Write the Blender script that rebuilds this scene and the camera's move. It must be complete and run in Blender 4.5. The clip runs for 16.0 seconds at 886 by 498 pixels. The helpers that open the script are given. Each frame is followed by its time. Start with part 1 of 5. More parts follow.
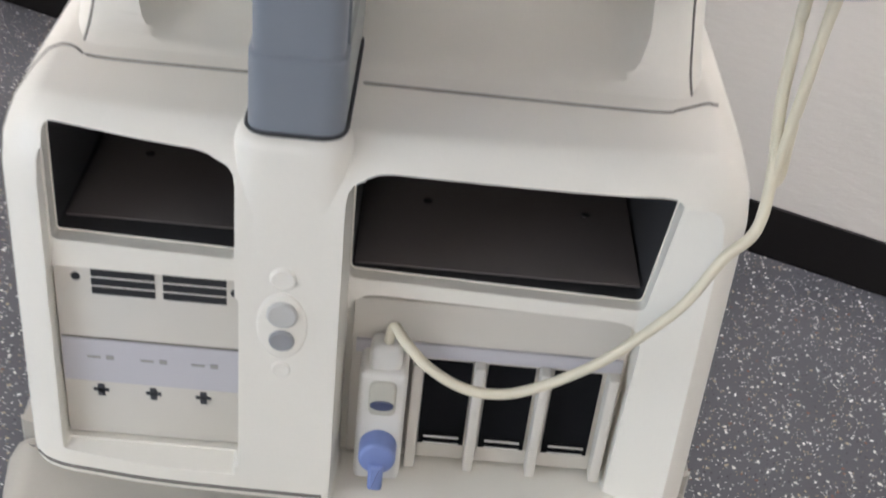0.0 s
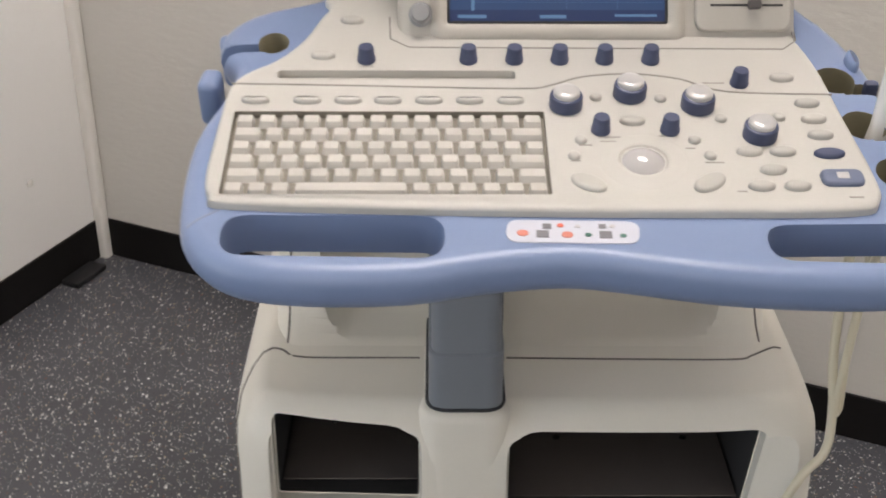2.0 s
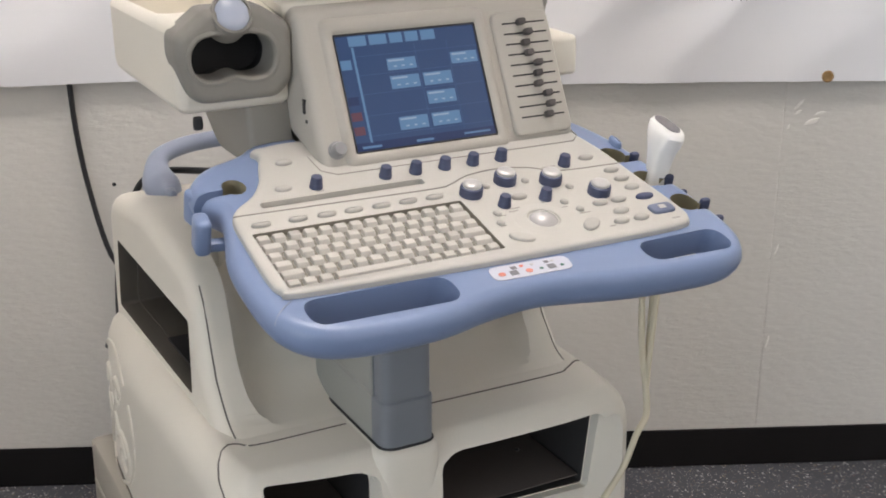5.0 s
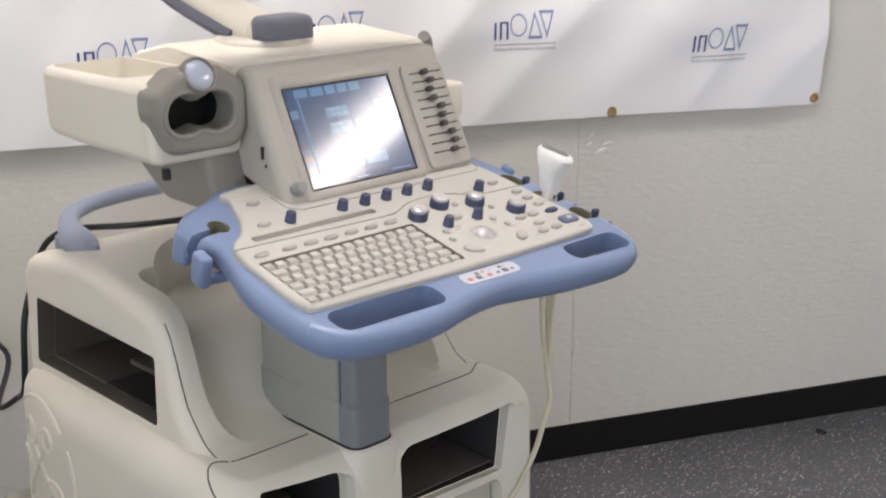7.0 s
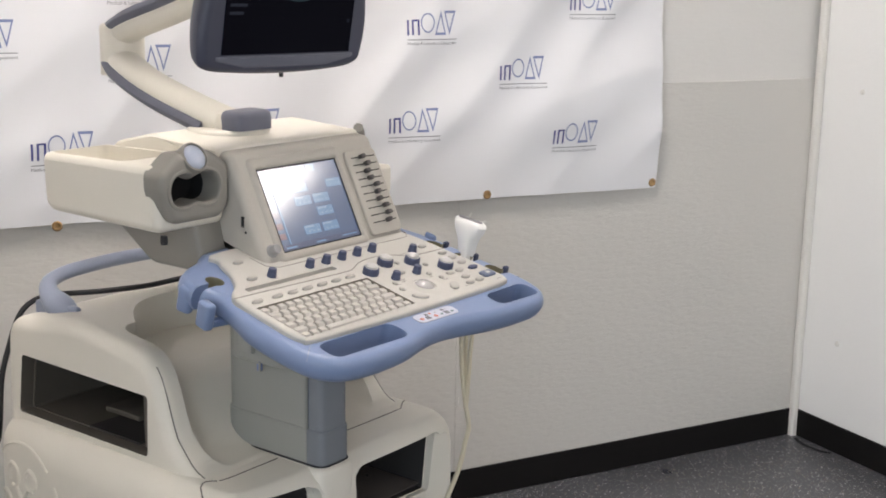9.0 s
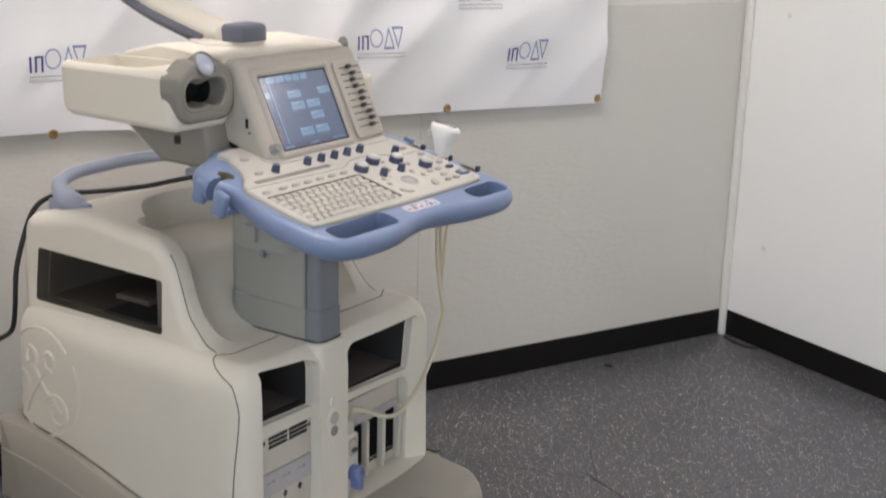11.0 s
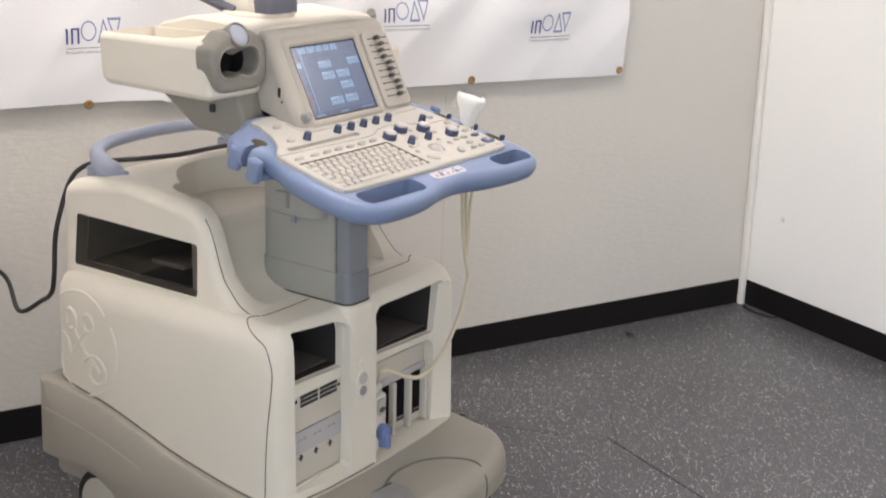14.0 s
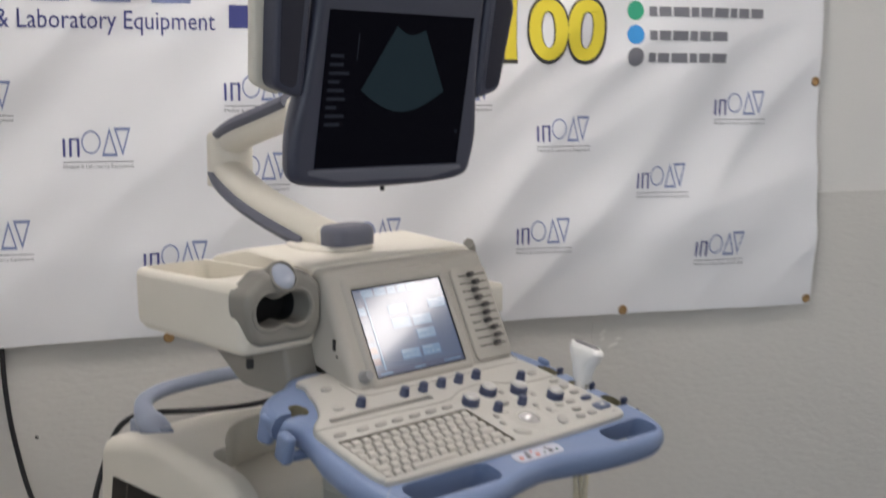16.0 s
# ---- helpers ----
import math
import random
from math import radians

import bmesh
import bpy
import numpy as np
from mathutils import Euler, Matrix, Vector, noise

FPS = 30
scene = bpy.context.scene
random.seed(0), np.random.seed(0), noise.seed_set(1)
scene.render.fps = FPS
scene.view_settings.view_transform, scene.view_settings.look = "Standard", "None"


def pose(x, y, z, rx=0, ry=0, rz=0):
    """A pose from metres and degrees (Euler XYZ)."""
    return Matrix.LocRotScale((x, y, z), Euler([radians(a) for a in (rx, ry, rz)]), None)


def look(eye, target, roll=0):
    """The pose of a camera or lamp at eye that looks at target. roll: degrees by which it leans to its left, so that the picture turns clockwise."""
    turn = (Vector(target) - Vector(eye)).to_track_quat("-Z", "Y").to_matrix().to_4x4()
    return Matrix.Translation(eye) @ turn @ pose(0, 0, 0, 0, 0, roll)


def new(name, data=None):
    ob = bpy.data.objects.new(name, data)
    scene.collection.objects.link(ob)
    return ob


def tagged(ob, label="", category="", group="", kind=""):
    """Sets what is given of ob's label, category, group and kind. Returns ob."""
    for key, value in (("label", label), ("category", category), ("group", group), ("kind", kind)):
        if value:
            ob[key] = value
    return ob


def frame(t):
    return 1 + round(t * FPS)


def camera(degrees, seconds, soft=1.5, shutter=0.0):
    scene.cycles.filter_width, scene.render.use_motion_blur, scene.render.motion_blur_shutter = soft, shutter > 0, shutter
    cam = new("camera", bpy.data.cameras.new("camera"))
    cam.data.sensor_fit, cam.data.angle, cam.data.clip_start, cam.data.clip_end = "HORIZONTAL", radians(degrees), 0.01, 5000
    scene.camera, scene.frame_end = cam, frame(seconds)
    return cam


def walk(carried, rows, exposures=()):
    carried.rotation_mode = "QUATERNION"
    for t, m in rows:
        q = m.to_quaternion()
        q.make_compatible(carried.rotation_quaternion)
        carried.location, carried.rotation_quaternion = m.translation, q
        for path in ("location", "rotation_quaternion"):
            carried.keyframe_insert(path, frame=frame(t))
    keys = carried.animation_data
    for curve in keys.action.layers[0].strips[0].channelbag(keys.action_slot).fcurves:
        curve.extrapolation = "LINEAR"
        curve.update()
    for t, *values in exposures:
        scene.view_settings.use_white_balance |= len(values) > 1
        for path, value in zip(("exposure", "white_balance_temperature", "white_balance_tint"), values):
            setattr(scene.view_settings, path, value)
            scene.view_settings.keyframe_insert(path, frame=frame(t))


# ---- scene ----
cam = camera(38.2, 16.0, soft=1.8, shutter=0.5)
PATH = [
    (0, (0.091, 0.039, 1.158), (0.153, 1.670, 0.001), 6.44),
    (0.5, (0.106, -0.035, 1.275), (0.115, 1.620, 0.152), 5.36),
    (1, (0.126, -0.070, 1.337), (0.068, 1.647, 0.313), 3.67),
    (1.5, (0.090, -0.103, 1.383), (0.019, 1.638, 0.400), 1.90),
    (2, (-0.031, -0.177, 1.414), (-0.022, 1.581, 0.461), 0.21),
    (2.5, (-0.129, -0.239, 1.437), (0.023, 1.543, 0.541), -0.65),
    (3, (-0.211, -0.323, 1.447), (0.131, 1.472, 0.634), -0.14),
    (5.5, (-0.806, -0.450, 1.468), (0.199, 1.144, 0.797), -0.04),
    (6, (-0.929, -0.438, 1.467), (0.196, 1.062, 0.772), 0.36),
    (6.5, (-1.051, -0.419, 1.477), (0.192, 1.003, 0.818), 0.13),
    (7, (-1.153, -0.439, 1.491), (0.177, 0.935, 0.904), -0.07),
    (7.5, (-1.269, -0.520, 1.505), (0.119, 0.823, 0.987), -0.18),
    (8, (-1.412, -0.536, 1.527), (0.054, 0.738, 1.047), 0.13),
    (10.5, (-1.855, -0.627, 1.521), (-0.248, 0.470, 1.058), 1.57),
    (11, (-1.935, -0.644, 1.521), (-0.326, 0.418, 0.988), 1.64),
    (11.5, (-2.007, -0.674, 1.528), (-0.416, 0.373, 0.918), 1.60),
    (12, (-2.055, -0.693, 1.540), (-0.481, 0.341, 0.866), 1.66),
    (12.5, (-2.055, -0.687, 1.534), (-0.488, 0.350, 0.849), 1.59),
    (13, (-2.051, -0.682, 1.525), (-0.478, 0.359, 0.861), 1.58),
    (13.5, (-2.046, -0.685, 1.524), (-0.464, 0.369, 0.901), 1.59),
    (14, (-2.011, -0.682, 1.522), (-0.428, 0.400, 0.952), 1.50),
    (14.5, (-1.916, -0.660, 1.521), (-0.348, 0.472, 1.012), 1.45),
    (15, (-1.762, -0.672, 1.537), (-0.246, 0.553, 1.090), 1.30),
    (15.5, (-1.592, -0.641, 1.549), (-0.136, 0.678, 1.171), 1.02),
    (16, (-1.410, -0.533, 1.544), (-0.010, 0.866, 1.253), 0.51),
]
walk(cam, [(t, look(eye, target, roll)) for t, eye, target, roll in PATH],
     exposures=[(0, 1.22, 6350, 12), (0.5, 1.18, 7300, 10), (1, 0.87, 7150, 12), (1.5, 0.44, 6950, 12), (2, 0.50, 6850, 12), (2.5, 0.83, 6800, 13), (3, 0.86, 6750, 13), (5.5, 0.40, 6750, 11), (6.5, 0.63, 6700, 11), (7, 0.48, 6700, 11), (8, 0.50, 6750, 11), (10.5, 0.27, 6750, 11), (11.5, 0.58, 6800, 11), (12, 0.88, 6900, 12), (12.5, 1.08, 6950, 13), (13.5, 0.88, 6950, 13), (14.5, 0.48, 6850, 12), (16, -0.07, 6600, 10)])

# ---- world and large lights ----
world = bpy.data.worlds.new("world")
scene.world = world
world.use_nodes = True
wn = world.node_tree.nodes
sky = wn.new("ShaderNodeTexSky")
sky.sky_type, sky.sun_disc = "NISHITA", False
sky.sun_elevation, sky.sun_rotation = radians(40), radians(150)
world.node_tree.links.new(sky.outputs[0], wn["Background"].inputs[0])
wn["Background"].inputs[1].default_value = 0.10

# the room: u along the back wall (0 at the right corner, negative to the left), v out into the room
CORNER, TURNED = Vector((2.364, 0.955, 0)), radians(-24.8)
ROOM = Matrix.Translation(CORNER) @ Matrix.Rotation(TURNED, 4, "Z")
ROOM_W, ROOM_D, WEST_D, ROOM_H = 3.481, 4.2, 2.2, 2.15
HALL_W0, HALL_W1, HALL_D, HALL_B, HALL_H = -5.2, 3.6, 7.6, -1.6, 3.3


def room(u, v, z):
    """A world place from room coordinates."""
    return ROOM @ Vector((u, -v, z))


def lamp(name, place, aim, size, size_y, power, colour):
    data = bpy.data.lights.new(name, "AREA")
    data.shape, data.size, data.size_y, data.energy, data.color = "RECTANGLE", size, size_y, power, colour
    ob = new(name, data)
    ob.matrix_world = look(place, aim)
    return tagged(ob, kind="structure")


lamp("daylight_in_window", room(HALL_W0 + 0.03, 4.75, 1.5), room(-2.2, 0.9, 0.9), 3.4, 2.1, 72, (0.76, 0.88, 1.0))

from mathutils.bvhtree import BVHTree

# ---- small tools ----
WHERE = {}


def finish(bm, angle=38):
    bmesh.ops.recalc_face_normals(bm, faces=bm.faces)
    for f in bm.faces:
        f.smooth = True
    for e in bm.edges:
        e.smooth = not (len(e.link_faces) == 2 and e.calc_face_angle(0) > radians(angle))


def mesh_of(name, bm, mats, angle=38):
    finish(bm, angle)
    me = bpy.data.meshes.new(name)
    bm.to_mesh(me)
    bm.free()
    for m in mats if isinstance(mats, (list, tuple)) else [mats]:
        me.materials.append(m)
    return me


def attach(ob, parent, m=None):
    """Hangs ob under parent, with m its place in the world."""
    m = m or Matrix()
    ob.parent = parent
    ob.matrix_parent_inverse = WHERE.get(parent, Matrix()).inverted()
    ob.matrix_basis = m
    WHERE[ob] = m
    return ob


def part(name, bm, mats, parent, label="", angle=38):
    ob = attach(new(name, mesh_of(name, bm, mats, angle)), parent)
    return tagged(ob, label)


def piece(name, me, m, parent, label=""):
    return tagged(attach(new(name, me), parent, m), label)


def thing(name, place, label, category, group="", kind=""):
    ob = new(name)
    ob.empty_display_size = 0.05
    ob.matrix_basis = Matrix.Translation(place)
    WHERE[ob] = Matrix.Translation(place)
    return tagged(ob, label, category, group, kind)


def solid(name, bm, mats, label="", category="", kind="", group="", angle=38):
    ob = new(name, mesh_of(name, bm, mats, angle))
    WHERE[ob] = Matrix()
    return tagged(ob, label, category, group, kind)


def rounded(pts, radius, seg=5):
    """A polygon with its corners rounded; radius one number or one a corner."""
    out, n = [], len(pts)
    for i in range(n):
        r = radius[i] if isinstance(radius, (list, tuple)) else radius
        p, a, b = Vector(pts[i]), Vector(pts[i - 1]), Vector(pts[(i + 1) % n])
        if r <= 0:
            out.append(p)
            continue
        da, db = (a - p).normalized(), (b - p).normalized()
        half = da.angle(db) / 2
        d = min(r / math.tan(half), (a - p).length * 0.49, (b - p).length * 0.49)
        s, e = p + da * d, p + db * d
        for k in range(seg + 1):
            t = k / seg
            out.append(s * (1 - t) ** 2 + p * 2 * t * (1 - t) + e * t * t)
    return out


def rect(x0, y0, x1, y1):
    return [(x0, y0), (x1, y0), (x1, y1), (x0, y1)]


def ellipse(cx, cy, rx, ry, n=24, turn=0.0):
    c, s = math.cos(radians(turn)), math.sin(radians(turn))
    out = []
    for k in range(n):
        a = 2 * math.pi * k / n
        x, y = rx * math.cos(a), ry * math.sin(a)
        out.append(Vector((cx + c * x - s * y, cy + s * x + c * y)))
    return out


def spline(pts, n=6, closed=True):
    """Catmull-Rom through the points."""
    pts, out, m = [Vector(p) for p in pts], [], len(pts)
    for i in range(m if closed else m - 1):
        if closed:
            p0, p1, p2, p3 = pts[i - 1], pts[i], pts[(i + 1) % m], pts[(i + 2) % m]
        else:
            p0, p1, p2, p3 = pts[max(i - 1, 0)], pts[i], pts[i + 1], pts[min(i + 2, m - 1)]
        for k in range(n):
            t = k / n
            out.append(0.5 * (2 * p1 + (p2 - p0) * t + (2 * p0 - 5 * p1 + 4 * p2 - p3) * t * t + (3 * p1 - p0 - 3 * p2 + p3) * t ** 3))
    if not closed:
        out.append(pts[-1])
    return out


def inset(pts, d):
    """A closed outline moved inwards by d (outline runs anticlockwise)."""
    out, n = [], len(pts)
    for i in range(n):
        t = (pts[(i + 1) % n] - pts[i - 1]).normalized()
        out.append(pts[i] + Vector((-t.y, t.x)) * d)
    return out


def anticlockwise(pts):
    pts = [Vector(p) for p in pts]
    area = sum(pts[i - 1].x * pts[i].y - pts[i].x * pts[i - 1].y for i in range(len(pts)))
    return pts if area > 0 else pts[::-1]


def loft(bm, rings, closed=True, caps=True, index=0):
    """Skins rings of places, all of one length."""
    vs = [[bm.verts.new(p) for p in r] for r in rings]
    n = len(rings[0])
    made = []
    for a, b in zip(vs, vs[1:]):
        for i in range(n if closed else n - 1):
            j = (i + 1) % n
            made.append(bm.faces.new((a[i], a[j], b[j], b[i])))
    if caps:
        made.append(bm.faces.new(vs[0][::-1]))
        made.append(bm.faces.new(vs[-1]))
    for f in made:
        f.material_index = index
    return vs


def slab(bm, outline, h0, h1, edge=0.0, m=None, index=0, steps=3, both=False):
    """An upright prism over a flat outline, its upper (or both) rims rounded by edge."""
    o = anticlockwise(outline)
    rows = [(0.0, h0)]
    if edge and both:
        rows = [(edge * (1 - math.cos(a)), h0 + edge * (1 - math.sin(a))) for a in [math.pi / 2 * (1 - k / steps) for k in range(steps + 1)]]
        rows = [(edge * (1 - math.sin(math.pi / 2 * k / steps)), h0 + edge * (1 - math.cos(math.pi / 2 * k / steps))) for k in range(steps + 1)]
    if edge:
        rows += [(edge * (1 - math.cos(math.pi / 2 * k / steps)), h1 - edge * (1 - math.sin(math.pi / 2 * k / steps))) for k in range(steps + 1)]
    else:
        rows.append((0.0, h1))
    m = m or Matrix()
    return loft(bm, [[m @ Vector((*p, h)) for p in inset(o, d)] for d, h in rows], index=index)


def box(bm, x0, y0, z0, x1, y1, z1, edge=0.0, m=None, index=0, seg=2):
    m = m or Matrix()
    made = bmesh.ops.create_cube(bm, size=1, matrix=m @ Matrix.Translation(((x0 + x1) / 2, (y0 + y1) / 2, (z0 + z1) / 2)) @ Matrix.Diagonal((x1 - x0, y1 - y0, z1 - z0, 1)))["verts"]
    faces = {f for v in made for f in v.link_faces}
    for f in faces:
        f.material_index = index
    if edge:
        edges = list({e for v in made for e in v.link_edges})
        bmesh.ops.bevel(bm, geom=edges, offset=edge, segments=seg, affect="EDGES", profile=0.5, clamp_overlap=True)


def turned(bm, profile, m=None, n=24, index=0):
    """A body of revolution from (radius, height) pairs."""
    m = m or Matrix()
    return loft(bm, [[m @ Vector((r * math.cos(2 * math.pi * k / n), r * math.sin(2 * math.pi * k / n), h)) for k in range(n)] for r, h in profile], index=index)


def tube(bm, path, radius, n=8, flat=1.0, up=(0, 0, 1), index=0):
    """A round or flattened bar along a path; radius one number or one a point."""
    path = [Vector(p) for p in path]
    rings = []
    for i, p in enumerate(path):
        t = (path[min(i + 1, len(path) - 1)] - path[max(i - 1, 0)]).normalized()
        side = t.cross(Vector(up))
        side = side.normalized() if side.length > 0.05 else t.orthogonal().normalized()
        if rings and side.dot(last) < 0:
            side = -side
        last, top = side, side.cross(t).normalized()
        r = radius[i] if isinstance(radius, (list, tuple)) else radius(i / (len(path) - 1)) if callable(radius) else radius
        rings.append([p + side * (r * math.cos(a)) + top * (r * flat * math.sin(a)) for a in [2 * math.pi * k / n for k in range(n)]])
    loft(bm, rings, index=index)


def carve(ob, cutters, bevel=0.0, seg=2):
    """Cuts shapes out of ob for good and softens the rims."""
    temps = []
    for bm in cutters:
        bmesh.ops.recalc_face_normals(bm, faces=bm.faces)
        me = bpy.data.meshes.new("cutter")
        bm.to_mesh(me)
        bm.free()
        for m in ob.data.materials:
            me.materials.append(m)
        t = bpy.data.objects.new("cutter", me)
        scene.collection.objects.link(t)
        temps.append(t)
        mod = ob.modifiers.new("cut", "BOOLEAN")
        mod.operation, mod.solver, mod.object, mod.material_mode = "DIFFERENCE", "EXACT", t, "INDEX"
    if bevel:
        mod = ob.modifiers.new("soft", "BEVEL")
        mod.width, mod.segments, mod.limit_method, mod.angle_limit = bevel, seg, "ANGLE", radians(48)
        mod.use_clamp_overlap, mod.harden_normals = True, False
    bpy.context.view_layer.update()
    deps = bpy.context.evaluated_depsgraph_get()
    me = bpy.data.meshes.new_from_object(ob.evaluated_get(deps), depsgraph=deps)
    ob.modifiers.clear()
    old = ob.data
    mats = [s for s in old.materials]
    ob.data = me
    kinds = [p.material_index for p in me.polygons]
    me.materials.clear()
    for m in mats:
        me.materials.append(m)
    me.polygons.foreach_set("material_index", kinds)
    for t in temps:
        d = t.data
        bpy.data.objects.remove(t)
        bpy.data.meshes.remove(d)
    bm = bmesh.new()
    bm.from_mesh(me)
    finish(bm, 42)
    bm.to_mesh(me)
    bm.free()
    wn = ob.modifiers.new("even_shading", "WEIGHTED_NORMAL")
    wn.keep_sharp, wn.weight = True, 80
    return ob


def project(ob, pts, way, lift=0.0):
    """Drops places onto the mesh ob along way."""
    bm = bmesh.new()
    bm.from_mesh(ob.data)
    tree = BVHTree.FromBMesh(bm)
    bm.free()
    out, way = [], Vector(way).normalized()
    for p in pts:
        hit = tree.ray_cast(Vector(p), way)[0]
        if hit is not None:
            out.append(hit - way * lift)
    return out


# ---- materials ----
def surface(name, colour, rough=0.5, metal=0.0, grain=0.0, grain_size=300.0, stain=0.06, stain_size=6.0, bump=0.0, bump_size=200.0, coat=0.0, spread=0.0, spec=0.5, scratch=0.0):
    """A plain finish with variation at two scales, fine relief and slightly uneven gloss."""
    mat = bpy.data.materials.new(name)
    mat.use_nodes = True
    nt = mat.node_tree
    nd, ln = nt.nodes, nt.links.new
    b = nd["Principled BSDF"]
    b.inputs["Metallic"].default_value = metal
    b.inputs["Specular IOR Level"].default_value = spec
    b.inputs["Coat Weight"].default_value = coat
    co = nd.new("ShaderNodeTexCoord")
    big = nd.new("ShaderNodeTexNoise")
    big.inputs["Scale"].default_value, big.inputs["Detail"].default_value = stain_size, 5
    fine = nd.new("ShaderNodeTexNoise")
    fine.inputs["Scale"].default_value, fine.inputs["Detail"].default_value = grain_size, 3
    for n in (big, fine):
        ln(co.outputs["Object"], n.inputs["Vector"])
    mix = nd.new("ShaderNodeMath")
    mix.operation = "MULTIPLY_ADD"
    ln(big.outputs["Fac"], mix.inputs[0])
    mix.inputs[1].default_value, mix.inputs[2].default_value = 2 * stain, 1 - stain
    mix2 = nd.new("ShaderNodeMath")
    mix2.operation = "MULTIPLY_ADD"
    ln(fine.outputs["Fac"], mix2.inputs[0])
    mix2.inputs[1].default_value, mix2.inputs[2].default_value = 2 * grain, -grain
    add = nd.new("ShaderNodeMath")
    ln(mix.outputs[0], add.inputs[0])
    ln(mix2.outputs[0], add.inputs[1])
    last = add
    if spread:
        info = nd.new("ShaderNodeObjectInfo")
        vary = nd.new("ShaderNodeMath")
        vary.operation = "MULTIPLY_ADD"
        ln(info.outputs["Random"], vary.inputs[0])
        vary.inputs[1].default_value, vary.inputs[2].default_value = 2 * spread, 1 - spread
        mul = nd.new("ShaderNodeMath")
        mul.operation = "MULTIPLY"
        ln(add.outputs[0], mul.inputs[0])
        ln(vary.outputs[0], mul.inputs[1])
        last = mul
    tint = nd.new("ShaderNodeVectorMath")
    tint.operation = "SCALE"
    tint.inputs[0].default_value = colour
    ln(last.outputs[0], tint.inputs["Scale"])
    ln(tint.outputs[0], b.inputs["Base Color"])
    rg = nd.new("ShaderNodeMath")
    rg.operation = "MULTIPLY_ADD"
    ln(big.outputs["Fac"], rg.inputs[0])
    rg.inputs[1].default_value, rg.inputs[2].default_value = 0.2 * rough, 0.9 * rough
    ln(rg.outputs[0], b.inputs["Roughness"])
    if bump:
        relief = nd.new("ShaderNodeTexNoise")
        relief.inputs["Scale"].default_value, relief.inputs["Detail"].default_value = bump_size, 4
        ln(co.outputs["Object"], relief.inputs["Vector"])
        bp = nd.new("ShaderNodeBump")
        bp.inputs["Strength"].default_value, bp.inputs["Distance"].default_value = bump, 0.002
        ln(relief.outputs["Fac"], bp.inputs["Height"])
        ln(bp.outputs[0], b.inputs["Normal"])
    return mat


CREAM = surface("cream_moulded_plastic", (0.73, 0.69, 0.605), 0.42, grain=0.02, stain=0.05, bump=0.06, bump_size=900)
SKIRT = surface("greige_moulded_plastic", (0.37, 0.345, 0.295), 0.48, grain=0.03, stain=0.07, bump=0.08, bump_size=900)
HOUSING = surface("greige_housing_plastic", (0.42, 0.395, 0.35), 0.5, grain=0.03, stain=0.05, bump=0.08, bump_size=1100)
PANEL = surface("light_grey_console_plastic", (0.485, 0.47, 0.435), 0.5, grain=0.03, stain=0.05, bump=0.08, bump_size=1100)
BEZEL = surface("warm_grey_bezel_plastic", (0.25, 0.235, 0.21), 0.5, grain=0.03, stain=0.06, bump=0.08, bump_size=1100)
HANDLE = surface("greyish_blue_handle_plastic", (0.27, 0.305, 0.39), 0.42, grain=0.02, stain=0.08, bump=0.05, bump_size=900)
BLUE = surface("periwinkle_blue_plastic", (0.190, 0.252, 0.405), 0.36, grain=0.02, stain=0.06, bump=0.05, bump_size=900)
KNOB_SOFT = surface("mid_slate_button_plastic", (0.12, 0.145, 0.22), 0.45, stain=0.06)
KNOB = surface("slate_blue_rubber", (0.048, 0.060, 0.115), 0.45, grain=0.05, stain=0.08)
COLUMN = surface("grey_column_plastic", (0.185, 0.20, 0.225), 0.45, grain=0.02, stain=0.05, bump=0.05, bump_size=900)
COLUMN_SIDE = surface("pale_grey_column_cover", (0.31, 0.315, 0.29), 0.5, grain=0.02, stain=0.05)
KEY = surface("ivory_keycap", (0.49, 0.47, 0.43), 0.5, spread=0.04, stain=0.04)
WELL = surface("taupe_keyboard_well", (0.22, 0.20, 0.165), 0.6, stain=0.08)
CAP = surface("pale_silver_cap", (0.50, 0.49, 0.48), 0.3, metal=0.3)
BUTTON = surface("stone_grey_button", (0.43, 0.415, 0.38), 0.3, coat=0.3, spread=0.05)
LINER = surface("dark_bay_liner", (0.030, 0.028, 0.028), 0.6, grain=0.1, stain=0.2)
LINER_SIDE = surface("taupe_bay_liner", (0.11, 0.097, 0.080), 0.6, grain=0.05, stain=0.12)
BLACK = surface("black_rubber", (0.015, 0.015, 0.017), 0.6, stain=0.1)
SEAM = surface("dark_seam", (0.16, 0.145, 0.125), 0.8)
LATCH = surface("mid_blue_latch_plastic", (0.17, 0.22, 0.43), 0.4, stain=0.06)
SOCKET = surface("matt_black_socket", (0.006, 0.006, 0.007), 0.8, spec=0.1)
CAP_GREY = surface("pale_grey_connector_plastic", (0.62, 0.60, 0.55), 0.45, stain=0.06)
STICKER = surface("pale_lilac_sticker", (0.52, 0.53, 0.60), 0.5)
SOFT_INK = surface("soft_grey_print", (0.16, 0.155, 0.17), 0.6)
GRIP = surface("dark_brown_slider_grip", (0.075, 0.066, 0.064), 0.5, spread=0.2)
PLATE = surface("pale_beige_metal_plate", (0.58, 0.545, 0.48), 0.45, stain=0.05)
STRIP = surface("lilac_grey_label_strip", (0.47, 0.455, 0.47), 0.5)
OLIVE = surface("olive_holder_lining", (0.26, 0.23, 0.15), 0.55, stain=0.08)
BALL = surface("grey_trackball_resin", (0.45, 0.43, 0.42), 0.15, coat=1.0, stain=0.1, stain_size=40)
